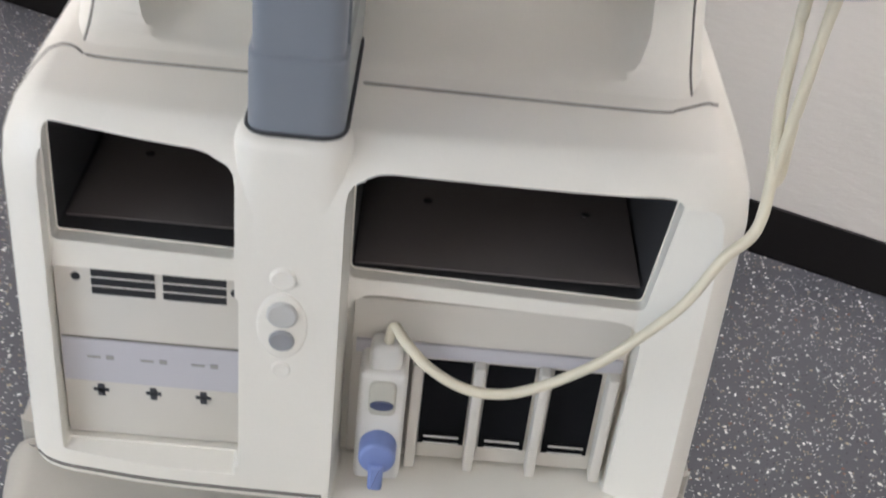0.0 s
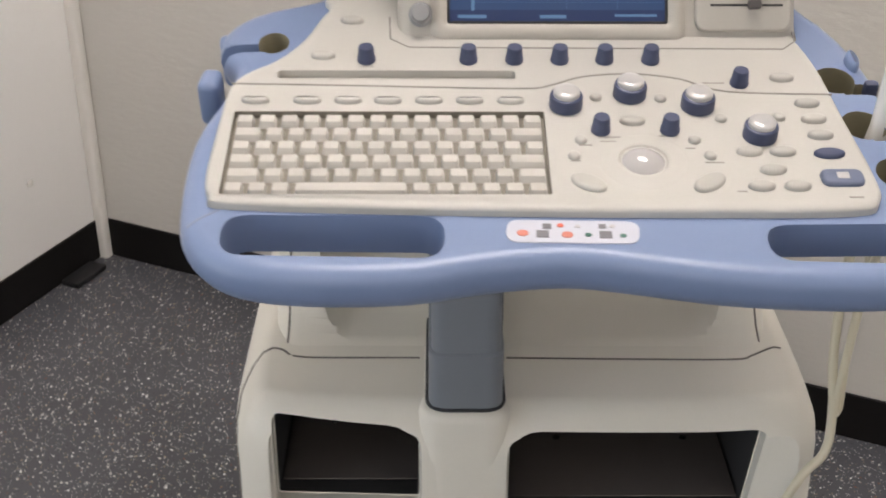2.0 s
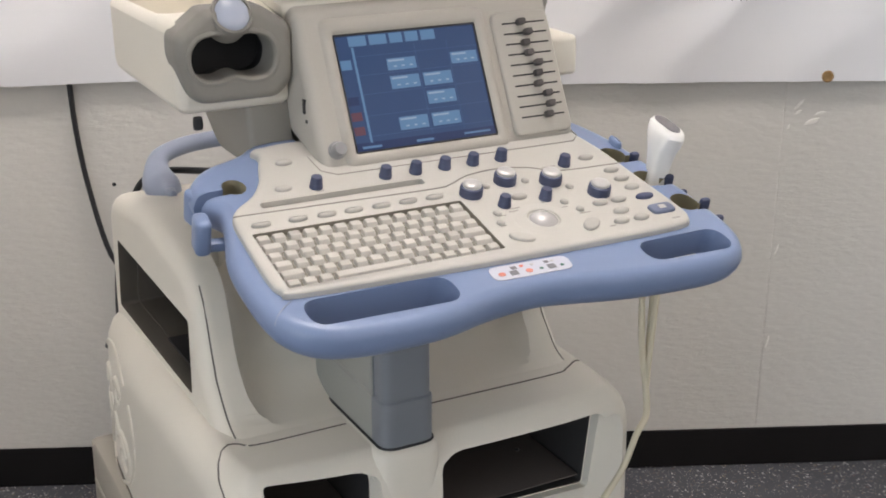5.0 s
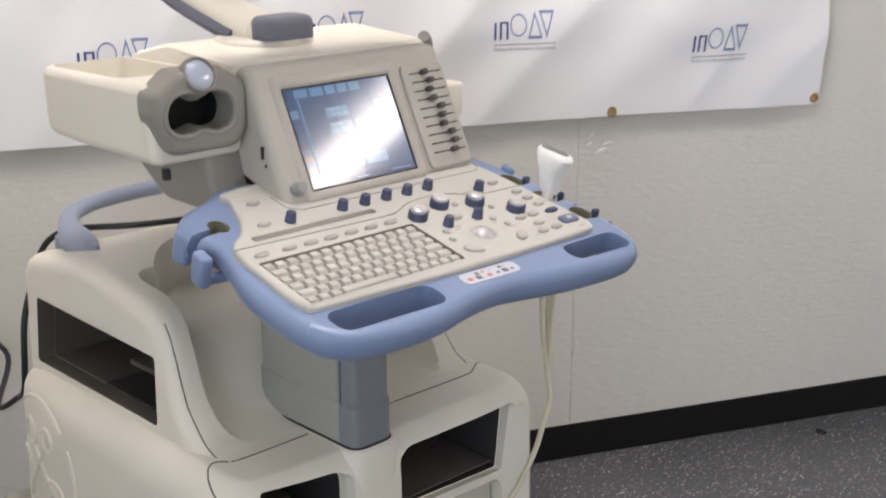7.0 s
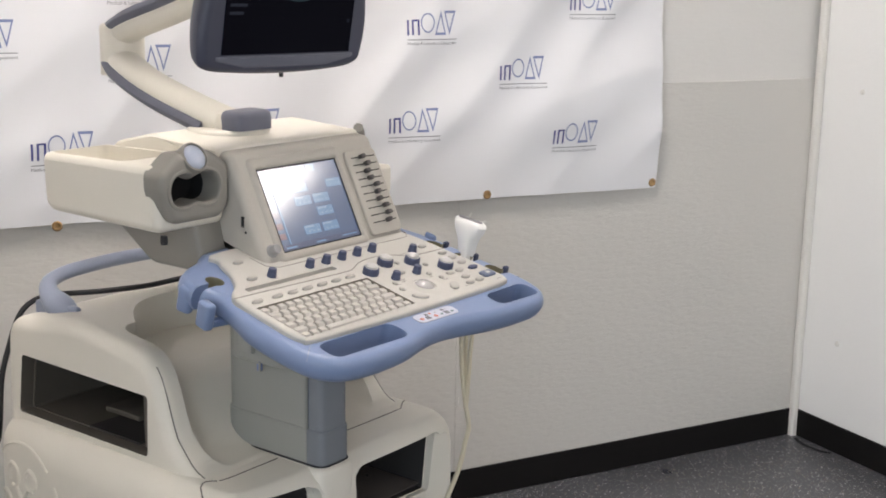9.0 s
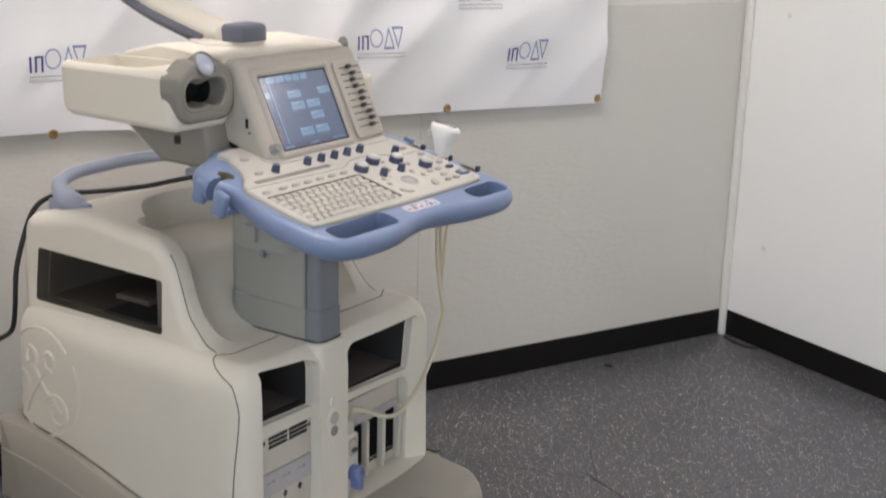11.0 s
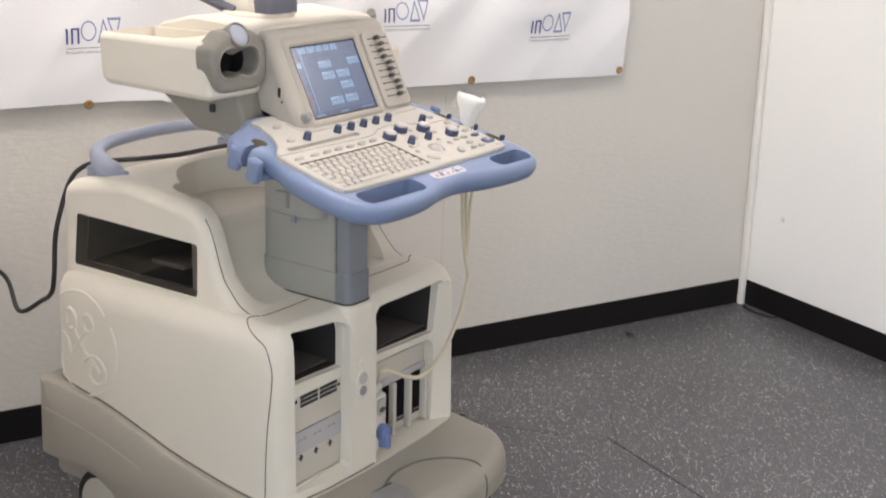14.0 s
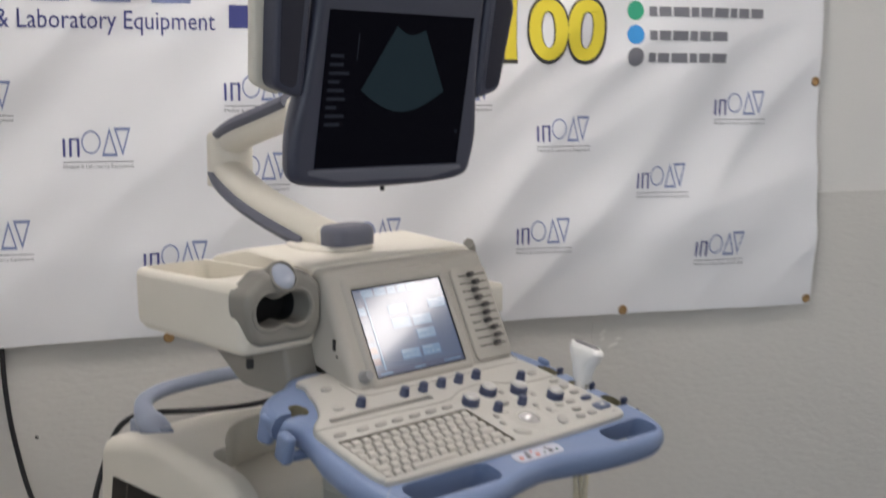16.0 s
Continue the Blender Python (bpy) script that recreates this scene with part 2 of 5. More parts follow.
WHITE = surface("white_plastic", (0.80, 0.79, 0.77), 0.35, stain=0.03)
FACE = surface("grey_rubber_face", (0.16, 0.15, 0.16), 0.5)
CABLE = surface("cream_cable_sheath", (0.62, 0.56, 0.42), 0.5, stain=0.06)
CORD = surface("black_power_cord", (0.012, 0.012, 0.014), 0.45)
MONITOR = surface("charcoal_blue_monitor_plastic", (0.042, 0.046, 0.075), 0.42, grain=0.03, stain=0.05)
GRILLE = surface("dark_speaker_cloth", (0.022, 0.022, 0.035), 0.8, grain=0.2, grain_size=900)
ARM_GREY = surface("slate_arm_cover", (0.12, 0.125, 0.16), 0.5)
METAL = surface("dull_steel", (0.55, 0.54, 0.52), 0.35, metal=0.9)
BRASS = surface("tarnished_brass", (0.42, 0.27, 0.13), 0.4, metal=0.8)
BRUSHED = surface("bright_connector_metal", (0.7, 0.7, 0.7), 0.25, metal=1.0)
RED = surface("red_print", (0.62, 0.12, 0.07), 0.6)
ORANGE = surface("orange_print", (0.58, 0.20, 0.15), 0.6)
GREEN = surface("dark_green_print", (0.05, 0.14, 0.11), 0.6)
INK = surface("dark_grey_print", (0.05, 0.05, 0.055), 0.6)
PALE_INK = surface("faint_grey_print", (0.30, 0.285, 0.26), 0.7)
HUB = surface("pale_grey_wheel_plastic", (0.42, 0.405, 0.36), 0.5, stain=0.1)
HUB_BLUE = surface("bluish_grey_wheel_plastic", (0.42, 0.45, 0.50), 0.45, stain=0.1)
PEDAL = surface("mid_grey_pedal_plastic", (0.27, 0.268, 0.270), 0.5, stain=0.1)
TRIM = surface("white_corner_strip", (0.78, 0.76, 0.72), 0.5, stain=0.08)
BASE = surface("black_vinyl_baseboard", (0.009, 0.008, 0.008), 0.5, stain=0.2, bump=0.1, bump_size=60, spec=0.2)
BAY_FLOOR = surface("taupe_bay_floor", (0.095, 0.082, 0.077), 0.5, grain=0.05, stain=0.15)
GREY_TRAY = surface("grey_tray_interior", (0.45, 0.43, 0.36), 0.5)


def lens_glass():
    mat = bpy.data.materials.new("clear_blue_tinted_dome")
    mat.use_nodes = True
    b = mat.node_tree.nodes["Principled BSDF"]
    b.inputs["Base Color"].default_value = (0.42, 0.46, 0.56, 1)
    b.inputs["Roughness"].default_value, b.inputs["Coat Weight"].default_value = 0.2, 0.6
    return mat


def display(name, colour, glow, gloss=0.10, spec=0.5, coat=1.0):
    """A lit display behind a glossy pane."""
    mat = bpy.data.materials.new(name)
    mat.use_nodes = True
    b = mat.node_tree.nodes["Principled BSDF"]
    b.inputs["Base Color"].default_value = (0.02, 0.025, 0.04, 1) if coat > 0.5 else (0.004, 0.004, 0.006, 1)
    b.inputs["Roughness"].default_value = gloss
    b.inputs["Specular IOR Level"].default_value = spec
    b.inputs["Coat Weight"].default_value, b.inputs["Coat Roughness"].default_value, b.inputs["Coat IOR"].default_value = coat * 0.3, 0.12, 1.5
    b.inputs["Emission Color"].default_value = (*colour, 1)
    b.inputs["Emission Strength"].default_value = glow
    if coat > 0.5:
        # the anti-glare film turns mirror-like at a slant
        nd, ln = mat.node_tree.nodes, mat.node_tree.links.new
        lw = nd.new("ShaderNodeLayerWeight")
        lw.inputs["Blend"].default_value = 0.5
        mr = nd.new("ShaderNodeMapRange")
        mr.inputs["From Min"].default_value, mr.inputs["From Max"].default_value = 0.18, 0.37
        mr.inputs["To Min"].default_value, mr.inputs["To Max"].default_value = 0.008, 0.060
        ln(lw.outputs["Facing"], mr.inputs["Value"])
        gl = nd.new("ShaderNodeBsdfGlossy")
        gl.inputs["Roughness"].default_value = 0.27
        gl.inputs["Color"].default_value = (0.80, 0.88, 1.0, 1)
        mx = nd.new("ShaderNodeMixShader")
        ln(mr.outputs[0], mx.inputs[0])
        ln(b.outputs[0], mx.inputs[1])
        ln(gl.outputs[0], mx.inputs[2])
        ln(mx.outputs[0], nd["Material Output"].inputs["Surface"])
    return mat


DOME = lens_glass()
SCREEN_BLUE = display("blue_touch_display", (0.040, 0.115, 0.32), 0.27)
SCREEN_LIGHT = display("pale_blue_touch_field", (0.17, 0.37, 0.66), 0.36)
SCREEN_DEEP = display("navy_touch_field", (0.012, 0.03, 0.13), 0.4)
SCREEN_TEXT = display("white_blue_touch_text", (0.42, 0.58, 0.80), 0.4)
SCREEN_LINE = display("thin_blue_touch_line", (0.07, 0.17, 0.42), 0.32)
SCREEN_RED = display("dull_red_touch_icon", (0.25, 0.08, 0.10), 0.3)
SCAN_BLACK = display("black_scan_display", (0.004, 0.004, 0.008), 0.2, gloss=0.22, spec=0.01, coat=0.0)
SCAN_FAN = display("dim_teal_scan_image", (0.045, 0.085, 0.11), 0.2, gloss=0.22, spec=0.03, coat=0.0)
SCAN_GREY = display("dim_grey_scan_marks", (0.03, 0.035, 0.05), 0.4, gloss=0.22, spec=0.03, coat=0.0)


def wall_paint(name, colour, relief=0.35, rough=0.6):
    """Painted fibre board: roller texture, faint waviness, scuffs."""
    mat = surface(name, colour, rough, grain=0.015, grain_size=120, stain=0.035, stain_size=1.4)
    nt = mat.node_tree
    nd, ln = nt.nodes, nt.links.new
    co = nd.new("ShaderNodeTexCoord")
    mp = nd.new("ShaderNodeMapping")
    mp.inputs["Rotation"].default_value = (0, 0, -TURNED)
    mp.inputs["Scale"].default_value = (1.0, 1.0, 2.6)
    ln(co.outputs["Object"], mp.inputs["Vector"])
    a = nd.new("ShaderNodeTexNoise")
    a.inputs["Scale"].default_value, a.inputs["Detail"].default_value, a.inputs["Roughness"].default_value = 34, 5, 0.6
    ln(mp.outputs[0], a.inputs["Vector"])
    bp = nd.new("ShaderNodeBump")
    bp.inputs["Strength"].default_value, bp.inputs["Distance"].default_value = relief, 0.004
    ln(a.outputs["Fac"], bp.inputs["Height"])
    ln(bp.outputs[0], nd["Principled BSDF"].inputs["Normal"])
    return mat


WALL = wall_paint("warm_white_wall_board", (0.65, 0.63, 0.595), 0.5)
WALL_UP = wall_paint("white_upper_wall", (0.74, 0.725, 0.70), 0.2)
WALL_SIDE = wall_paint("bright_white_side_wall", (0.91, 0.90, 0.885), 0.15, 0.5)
CEILING = surface("white_ceiling", (0.78, 0.77, 0.75), 0.8, stain=0.04)


def floor_vinyl():
    """Charcoal speckled rubber flooring with white, tan and rust flecks of two sizes."""
    mat = bpy.data.materials.new("charcoal_flecked_rubber_floor")
    mat.use_nodes = True
    nt = mat.node_tree
    nd, ln = nt.nodes, nt.links.new
    b = nd["Principled BSDF"]
    co = nd.new("ShaderNodeTexCoord")
    wob = nd.new("ShaderNodeTexNoise")
    wob.inputs["Scale"].default_value, wob.inputs["Detail"].default_value = 160, 2
    ln(co.outputs["Object"], wob.inputs["Vector"])
    shift = nd.new("ShaderNodeVectorMath")
    shift.operation = "MULTIPLY_ADD"
    ln(wob.outputs["Color"], shift.inputs[0])
    shift.inputs[1].default_value = (0.008, 0.008, 0)
    ln(co.outputs["Object"], shift.inputs[2])
    base = nd.new("ShaderNodeTexNoise")
    base.inputs["Scale"].default_value, base.inputs["Detail"].default_value = 3.0, 6
    ln(co.outputs["Object"], base.inputs["Vector"])
    ramp = nd.new("ShaderNodeValToRGB")
    ramp.color_ramp.elements[0].color, ramp.color_ramp.elements[0].position = (0.055, 0.057, 0.067, 1), 0.3
    ramp.color_ramp.elements[1].color, ramp.color_ramp.elements[1].position = (0.090, 0.093, 0.107, 1), 0.75
    ln(base.outputs["Fac"], ramp.inputs[0])
    last = ramp.outputs[0]
    for scale, reach, share, stops in ((115, 0.25, 0.155, [(0.0, (0.62, 0.60, 0.56, 1)), (0.45, (0.36, 0.30, 0.21, 1)), (0.65, (0.78, 0.77, 0.75, 1)), (0.88, (0.16, 0.07, 0.045, 1))]),
                                       (240, 0.27, 0.24, [(0.0, (0.52, 0.51, 0.50, 1)), (0.55, (0.02, 0.02, 0.025, 1)), (0.75, (0.30, 0.24, 0.17, 1))])):
        v = nd.new("ShaderNodeTexVoronoi")
        v.inputs["Scale"].default_value = scale
        v.voronoi_dimensions = "2D"
        ln(shift.outputs[0], v.inputs["Vector"])
        near = nd.new("ShaderNodeMath")
        near.operation = "LESS_THAN"
        ln(v.outputs["Distance"], near.inputs[0])
        near.inputs[1].default_value = reach
        sep = nd.new("ShaderNodeSeparateColor")
        ln(v.outputs["Color"], sep.inputs[0])
        few = nd.new("ShaderNodeMath")
        few.operation = "LESS_THAN"
        ln(sep.outputs[0], few.inputs[0])
        few.inputs[1].default_value = share
        both = nd.new("ShaderNodeMath")
        both.operation = "MULTIPLY"
        ln(near.outputs[0], both.inputs[0])
        ln(few.outputs[0], both.inputs[1])
        cr = nd.new("ShaderNodeValToRGB")
        cr.color_ramp.interpolation = "CONSTANT"
        cr.color_ramp.elements[0].color = stops[0][1]
        cr.color_ramp.elements[1].position, cr.color_ramp.elements[1].color = stops[1]
        for pos, c in stops[2:]:
            el = cr.color_ramp.elements.new(pos)
            el.color = c
        ln(sep.outputs[1], cr.inputs[0])
        mx = nd.new("ShaderNodeMix")
        mx.data_type = "RGBA"
        ln(both.outputs[0], mx.inputs["Factor"])
        ln(last, mx.inputs["A"])
        ln(cr.outputs[0], mx.inputs["B"])
        last = mx.outputs["Result"]
    ln(last, b.inputs["Base Color"])
    rg = nd.new("ShaderNodeMath")
    rg.operation = "MULTIPLY_ADD"
    ln(base.outputs["Fac"], rg.inputs[0])
    rg.inputs[1].default_value, rg.inputs[2].default_value = 0.25, 0.20
    ln(rg.outputs[0], b.inputs["Roughness"])
    bp = nd.new("ShaderNodeBump")
    bp.inputs["Strength"].default_value, bp.inputs["Distance"].default_value = 0.15, 0.002
    ln(wob.outputs["Fac"], bp.inputs["Height"])
    ln(bp.outputs[0], b.inputs["Normal"])
    return mat


FLOOR = floor_vinyl()


def cloth():
    mat = surface("white_vinyl_banner_cloth", (0.85, 0.85, 0.875), 0.45, stain=0.03, stain_size=3)
    return mat


BANNER = cloth()
NAVY = surface("navy_banner_print", (0.055, 0.065, 0.24), 0.5)
STEEL_BLUE = surface("grey_blue_banner_print", (0.22, 0.27, 0.47), 0.5)
YELLOW = surface("yellow_banner_print", (0.80, 0.66, 0.05), 0.5)
GREY_PRINT = surface("grey_banner_print", (0.20, 0.20, 0.23), 0.5)
TEAL_PRINT = surface("green_banner_print", (0.03, 0.38, 0.22), 0.5)
SKY_PRINT = surface("bright_blue_banner_print", (0.04, 0.30, 0.70), 0.5)
GLOW = bpy.data.materials.new("lit_ceiling_diffuser")
GLOW.use_nodes = True
GLOW.node_tree.nodes["Principled BSDF"].inputs["Emission Color"].default_value = (1.0, 0.94, 0.91, 1)
GLOW.node_tree.nodes["Principled BSDF"].inputs["Emission Strength"].default_value = 18.5

# ---- the room ----
RW = ROOM


def wallbox(name, mat, *spans, label="", category="wall"):
    bm = bmesh.new()
    for s in spans:
        u0, u1, v0, v1, z0, z1 = s
        box(bm, u0, -v1, z0, u1, -v0, z1, m=RW)
    return solid(name, bm, mat, label, category, kind="structure")


BOARD = 1.196
bm = bmesh.new()
box(bm, HALL_W0 - 0.15, -HALL_D - 0.15, -0.10, HALL_W1 + 0.15, -HALL_B + 0.15, 0.0, m=RW)
floor = solid("floor", bm, FLOOR, "charcoal rubber flooring with pale and rust flecks", "floor", kind="structure")
north = wallbox("wall_north", WALL_UP, (-ROOM_W - 0.12, 0.12, -0.10, -0.012, 0, ROOM_H), label="white back wall with painted lower boards")
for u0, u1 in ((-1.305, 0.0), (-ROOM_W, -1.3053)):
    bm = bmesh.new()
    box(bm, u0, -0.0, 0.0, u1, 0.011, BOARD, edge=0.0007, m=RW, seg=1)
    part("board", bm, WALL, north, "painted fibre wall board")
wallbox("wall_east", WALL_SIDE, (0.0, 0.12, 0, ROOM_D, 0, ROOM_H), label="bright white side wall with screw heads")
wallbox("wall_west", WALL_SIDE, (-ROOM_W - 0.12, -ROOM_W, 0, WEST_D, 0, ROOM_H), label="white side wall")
WIN = (3.0, 6.5, 0.4, 2.6)
wallbox("wall_south", WALL_SIDE, (HALL_W0, HALL_W1, HALL_D, HALL_D + 0.12, 0, HALL_H), label="white outer wall")
wallbox("wall_outer_west", WALL_UP, (HALL_W0 - 0.12, HALL_W0, HALL_B, WIN[0], 0, HALL_H), (HALL_W0 - 0.12, HALL_W0, WIN[1], HALL_D, 0, HALL_H),
        (HALL_W0 - 0.12, HALL_W0, WIN[0], WIN[1], 0, WIN[2]), (HALL_W0 - 0.12, HALL_W0, WIN[0], WIN[1], WIN[3], HALL_H), label="outer wall with a wide shop window")
wallbox("wall_outer_east", WALL_UP, (HALL_W1, HALL_W1 + 0.12, HALL_B, HALL_D, 0, HALL_H), label="plain outer wall")
wallbox("wall_outer_north", WALL_UP, (HALL_W0, HALL_W1, HALL_B - 0.12, HALL_B, 0, HALL_H), label="plain outer wall")
bm = bmesh.new()
box(bm, HALL_W0 - 0.12, -HALL_D - 0.12, HALL_H, HALL_W1 + 0.12, -HALL_B + 0.12, HALL_H + 0.1, m=RW)
solid("ceiling", bm, CEILING, "plain white ceiling", "ceiling", kind="structure")
for name, spans in (("baseboard_north", (-ROOM_W + 0.02, -0.02, 0.0, 0.006, 0.0, 0.094)), ("baseboard_east", (-0.006, 0.0, 0.02, ROOM_D, 0.0, 0.094)), ("baseboard_west", (-ROOM_W, -ROOM_W + 0.006, 0.02, WEST_D, 0.0, 0.094))):
    u0, u1, v0, v1, z0, z1 = spans
    bm = bmesh.new()
    box(bm, u0, -v1, z0 + 0.0005, u1, -v0, z1, edge=0.002, m=RW, seg=1)
    solid(name, bm, BASE, "black vinyl cove baseboard along the wall", "baseboard", kind="structure")
for name, u in (("trim_east", -0.013), ("trim_west", -ROOM_W + 0.013)):
    bm = bmesh.new()
    slab(bm, rounded(rect(u - 0.013, -0.026, u + 0.013, -0.0005), 0.008, 3), 0.001, ROOM_H, m=RW)
    solid(name, bm, TRIM, "white corner strip in the room corner", "trim", kind="structure")

# lights in the ceiling
def ceiling_light(u, v, along_wall=True):
    c = room(u, v, HALL_H)
    fit = RW @ Matrix.Translation((u, -v, 0)) @ Matrix.Rotation(0 if along_wall else math.pi / 2, 4, "Z")
    t = thing("ceiling_light", c, "recessed fluorescent ceiling light with a milky diffuser", "ceiling light", "ceiling lights")
    bm = bmesh.new()
    for s in ((-0.63, -0.32, 0.63, -0.29), (-0.63, 0.29, 0.63, 0.32), (-0.63, -0.29, -0.60, 0.29), (0.60, -0.29, 0.63, 0.29)):
        box(bm, s[0], s[1], HALL_H - 0.02, s[2], s[3], HALL_H - 0.001, m=fit)
    part("frame", bm, WHITE, t)
    bm = bmesh.new()
    box(bm, -0.598, -0.288, HALL_H - 0.012, 0.598, 0.288, HALL_H - 0.004, m=fit)
    part("diffuser", bm, GLOW, t, "glowing milky diffuser")


ceiling_light(1.98, 2.30, False)
ceiling_light(-2.05, 0.95)
ceiling_light(-0.8, 6.0)
ceiling_light(2.2, 5.0)

# ---- the ultrasound machine ----
machine = thing("ultrasound_machine", (0.07, 1.25, 0.0), "cream and periwinkle ultrasound scanner on wheels with keyboard console", "ultrasound machine")


def along_y():
    """Maps an outline in (x, z) with height along y."""
    return Matrix(((1, 0, 0, 0), (0, 0, 1, 0), (0, 1, 0, 0), (0, 0, 0, 1)))


def along_x():
    """Maps an outline in (y, z) with height along x."""
    return Matrix(((0, 0, 1, 0), (1, 0, 0, 0), (0, 1, 0, 0), (0, 0, 0, 1)))


AY, AX = along_y(), along_x()


def cutter(outline, h0, h1, m, index=1):
    bm = bmesh.new()
    slab(bm, outline, h0, h1, m=m, index=index)
    return bm


# lower cabinet: rounded plan, flaring slightly towards the foot
HALF_PLAN = [(0.0, 0.889), (0.30, 0.8900), (0.58, 0.893), (0.76, 0.899), (0.87, 0.904), (0.94, 0.916), (0.978, 0.940), (0.996, 0.990), (1.0, 1.10), (1.0, 1.30), (0.992, 1.45), (0.965, 1.545), (0.88, 1.598), (0.60, 1.612), (0.25, 1.614)]


def cabinet_ring(z, d):
    k = (0.64 - z) / 0.4
    hw, mid = 0.319 + 0.004 * k, 0.065 + 0.003 * k
    half = [Vector((q * hw, y - 0.004 * k if y < 1.2 else y + 0.012 * k)) for q, y in HALF_PLAN]
    ring = [Vector((mid + p.x, p.y)) for p in half] + [Vector((mid - p.x, p.y)) for p in half[:0:-1]]
    return [Vector((*p, z)) for p in inset(anticlockwise(spline(ring, 3)), d)]


bm = bmesh.new()
loft(bm, [cabinet_ring(z, d) for z, d in ((0.246, 0.006), (0.252, 0.001), (0.262, 0.0), (0.40, 0.0), (0.52, 0.0), (0.575, 0.0), (0.598, 0.003), (0.616, 0.010), (0.629, 0.021), (0.637, 0.030), (0.640, 0.040))])
bmesh.ops.poke(bm, faces=[f for f in bm.faces if len(f.verts) > 4])
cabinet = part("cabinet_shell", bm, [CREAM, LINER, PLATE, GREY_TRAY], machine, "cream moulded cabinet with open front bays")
def recess(fore, rear, back):
    """A front recess whose cheeks flare from the rear outline to a fore outline ahead of the cabinet."""
    bm = bmesh.new()
    loft(bm, [[Vector((x, y, z)) for x, z in rounded(o, [0.004, 0.004, 0.02, 0.02], 4)] for y, o in ((0.84, fore), (back, rear))])
    return bm


carve(cabinet, [
    recess([(-0.226, 0.262), (-0.042, 0.262), (-0.042, 0.622), (-0.226, 0.622)], [(-0.206, 0.284), (-0.049, 0.284), (-0.049, 0.612), (-0.206, 0.614)], 0.911),
    recess([(0.036, 0.246), (0.52, 0.246), (0.52, 0.596), (0.036, 0.616)], [(0.0465, 0.258), (0.304, 0.258), (0.304, 0.606), (0.0465, 0.606)], 0.926),
    cutter(rounded([(-0.204, 0.514), (-0.049, 0.509), (-0.049, 0.618), (-0.204, 0.625)], [0.006, 0.006, 0.035, 0.008], 5), 0.85, 0.926, AY, 0),
    cutter(rounded([(0.046, 0.490), (0.306, 0.481), (0.320, 0.612), (0.046, 0.616)], [0.008, 0.008, 0.020, 0.032], 5), 0.85, 0.940, AY, 0),
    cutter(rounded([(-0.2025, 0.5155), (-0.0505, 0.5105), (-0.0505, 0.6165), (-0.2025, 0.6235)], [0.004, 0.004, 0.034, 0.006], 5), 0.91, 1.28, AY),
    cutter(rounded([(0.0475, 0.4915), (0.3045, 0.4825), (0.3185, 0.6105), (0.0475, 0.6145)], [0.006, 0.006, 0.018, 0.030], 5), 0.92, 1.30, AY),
    cutter(rounded(rect(-0.209, 0.286, -0.0435, 0.486), 0.006, 3), 0.85, 0.922, AY, 0),
    cutter(rounded([(0.046, 0.258), (0.306, 0.258), (0.310, 0.466), (0.046, 0.474)], [0.004, 0.004, 0.03, 0.03], 5), 0.85, 0.955, AY, 0),
], 0.010, 4)
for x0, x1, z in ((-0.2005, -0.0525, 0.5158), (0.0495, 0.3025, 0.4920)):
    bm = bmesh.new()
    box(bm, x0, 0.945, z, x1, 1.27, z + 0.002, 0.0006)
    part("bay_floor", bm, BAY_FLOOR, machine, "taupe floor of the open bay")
for x, z in ((-0.150, 0.5183), (0.26, 0.4945), (0.11, 0.4945)):
    bm = bmesh.new()
    turned(bm, [(0.0045, -0.001), (0.0045, 0.0008), (0.003, 0.0016), (0.0005, 0.0016)], Matrix.Translation((x, 1.05, z)), 12)
    part("screw_head", bm, BRUSHED, machine)

# upper rear hump with a scooped top and an open side bay
hump_side = rounded([(1.605, 0.44), (1.582, 0.838), (1.38, 0.868), (1.145, 0.842), (1.100, 0.70), (1.055, 0.650), (0.97, 0.622), (0.97, 0.44)], [0.06, 0.055, 0.22, 0.095, 0.06, 0.06, 0.08, 0.08], 8)
bm = bmesh.new()
hs = anticlockwise(hump_side)
loft(bm, [[Vector((x, p.x, p.y)) for p in inset(hs, d)] for x, d in ((-0.215, 0.030), (-0.2135, 0.021), (-0.210, 0.013), (-0.204, 0.006), (-0.196, 0.0015), (-0.186, 0.0), (0.316, 0.0), (0.326, 0.0015), (0.334, 0.006), (0.340, 0.013), (0.3435, 0.021), (0.345, 0.030))])
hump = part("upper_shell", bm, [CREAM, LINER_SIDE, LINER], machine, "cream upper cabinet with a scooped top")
scoop = ellipse(0.065, 1.12, 0.232, 0.300, 44)


def cove():
    """The rounded hollow from the deck up to the scooped top."""
    bm = bmesh.new()
    prof = spline([Vector(p) for p in ((1.00, 0.642), (1.06, 0.6425), (1.105, 0.652), (1.140, 0.680), (1.162, 0.722), (1.188, 0.762), (1.235, 0.781), (1.30, 0.784))], 4, False) + [Vector((1.30, 1.1)), Vector((0.80, 1.1)), Vector((0.80, 0.642))]
    loft(bm, [[Vector((x, p.x - d, p.y + d)) for p in anticlockwise(prof)] for x, d in ((-0.166, 0.040), (-0.162, 0.024), (-0.154, 0.011), (-0.142, 0.003), (-0.126, 0.0), (0.256, 0.0), (0.272, 0.003), (0.284, 0.011), (0.292, 0.024), (0.296, 0.040))])
    return bm


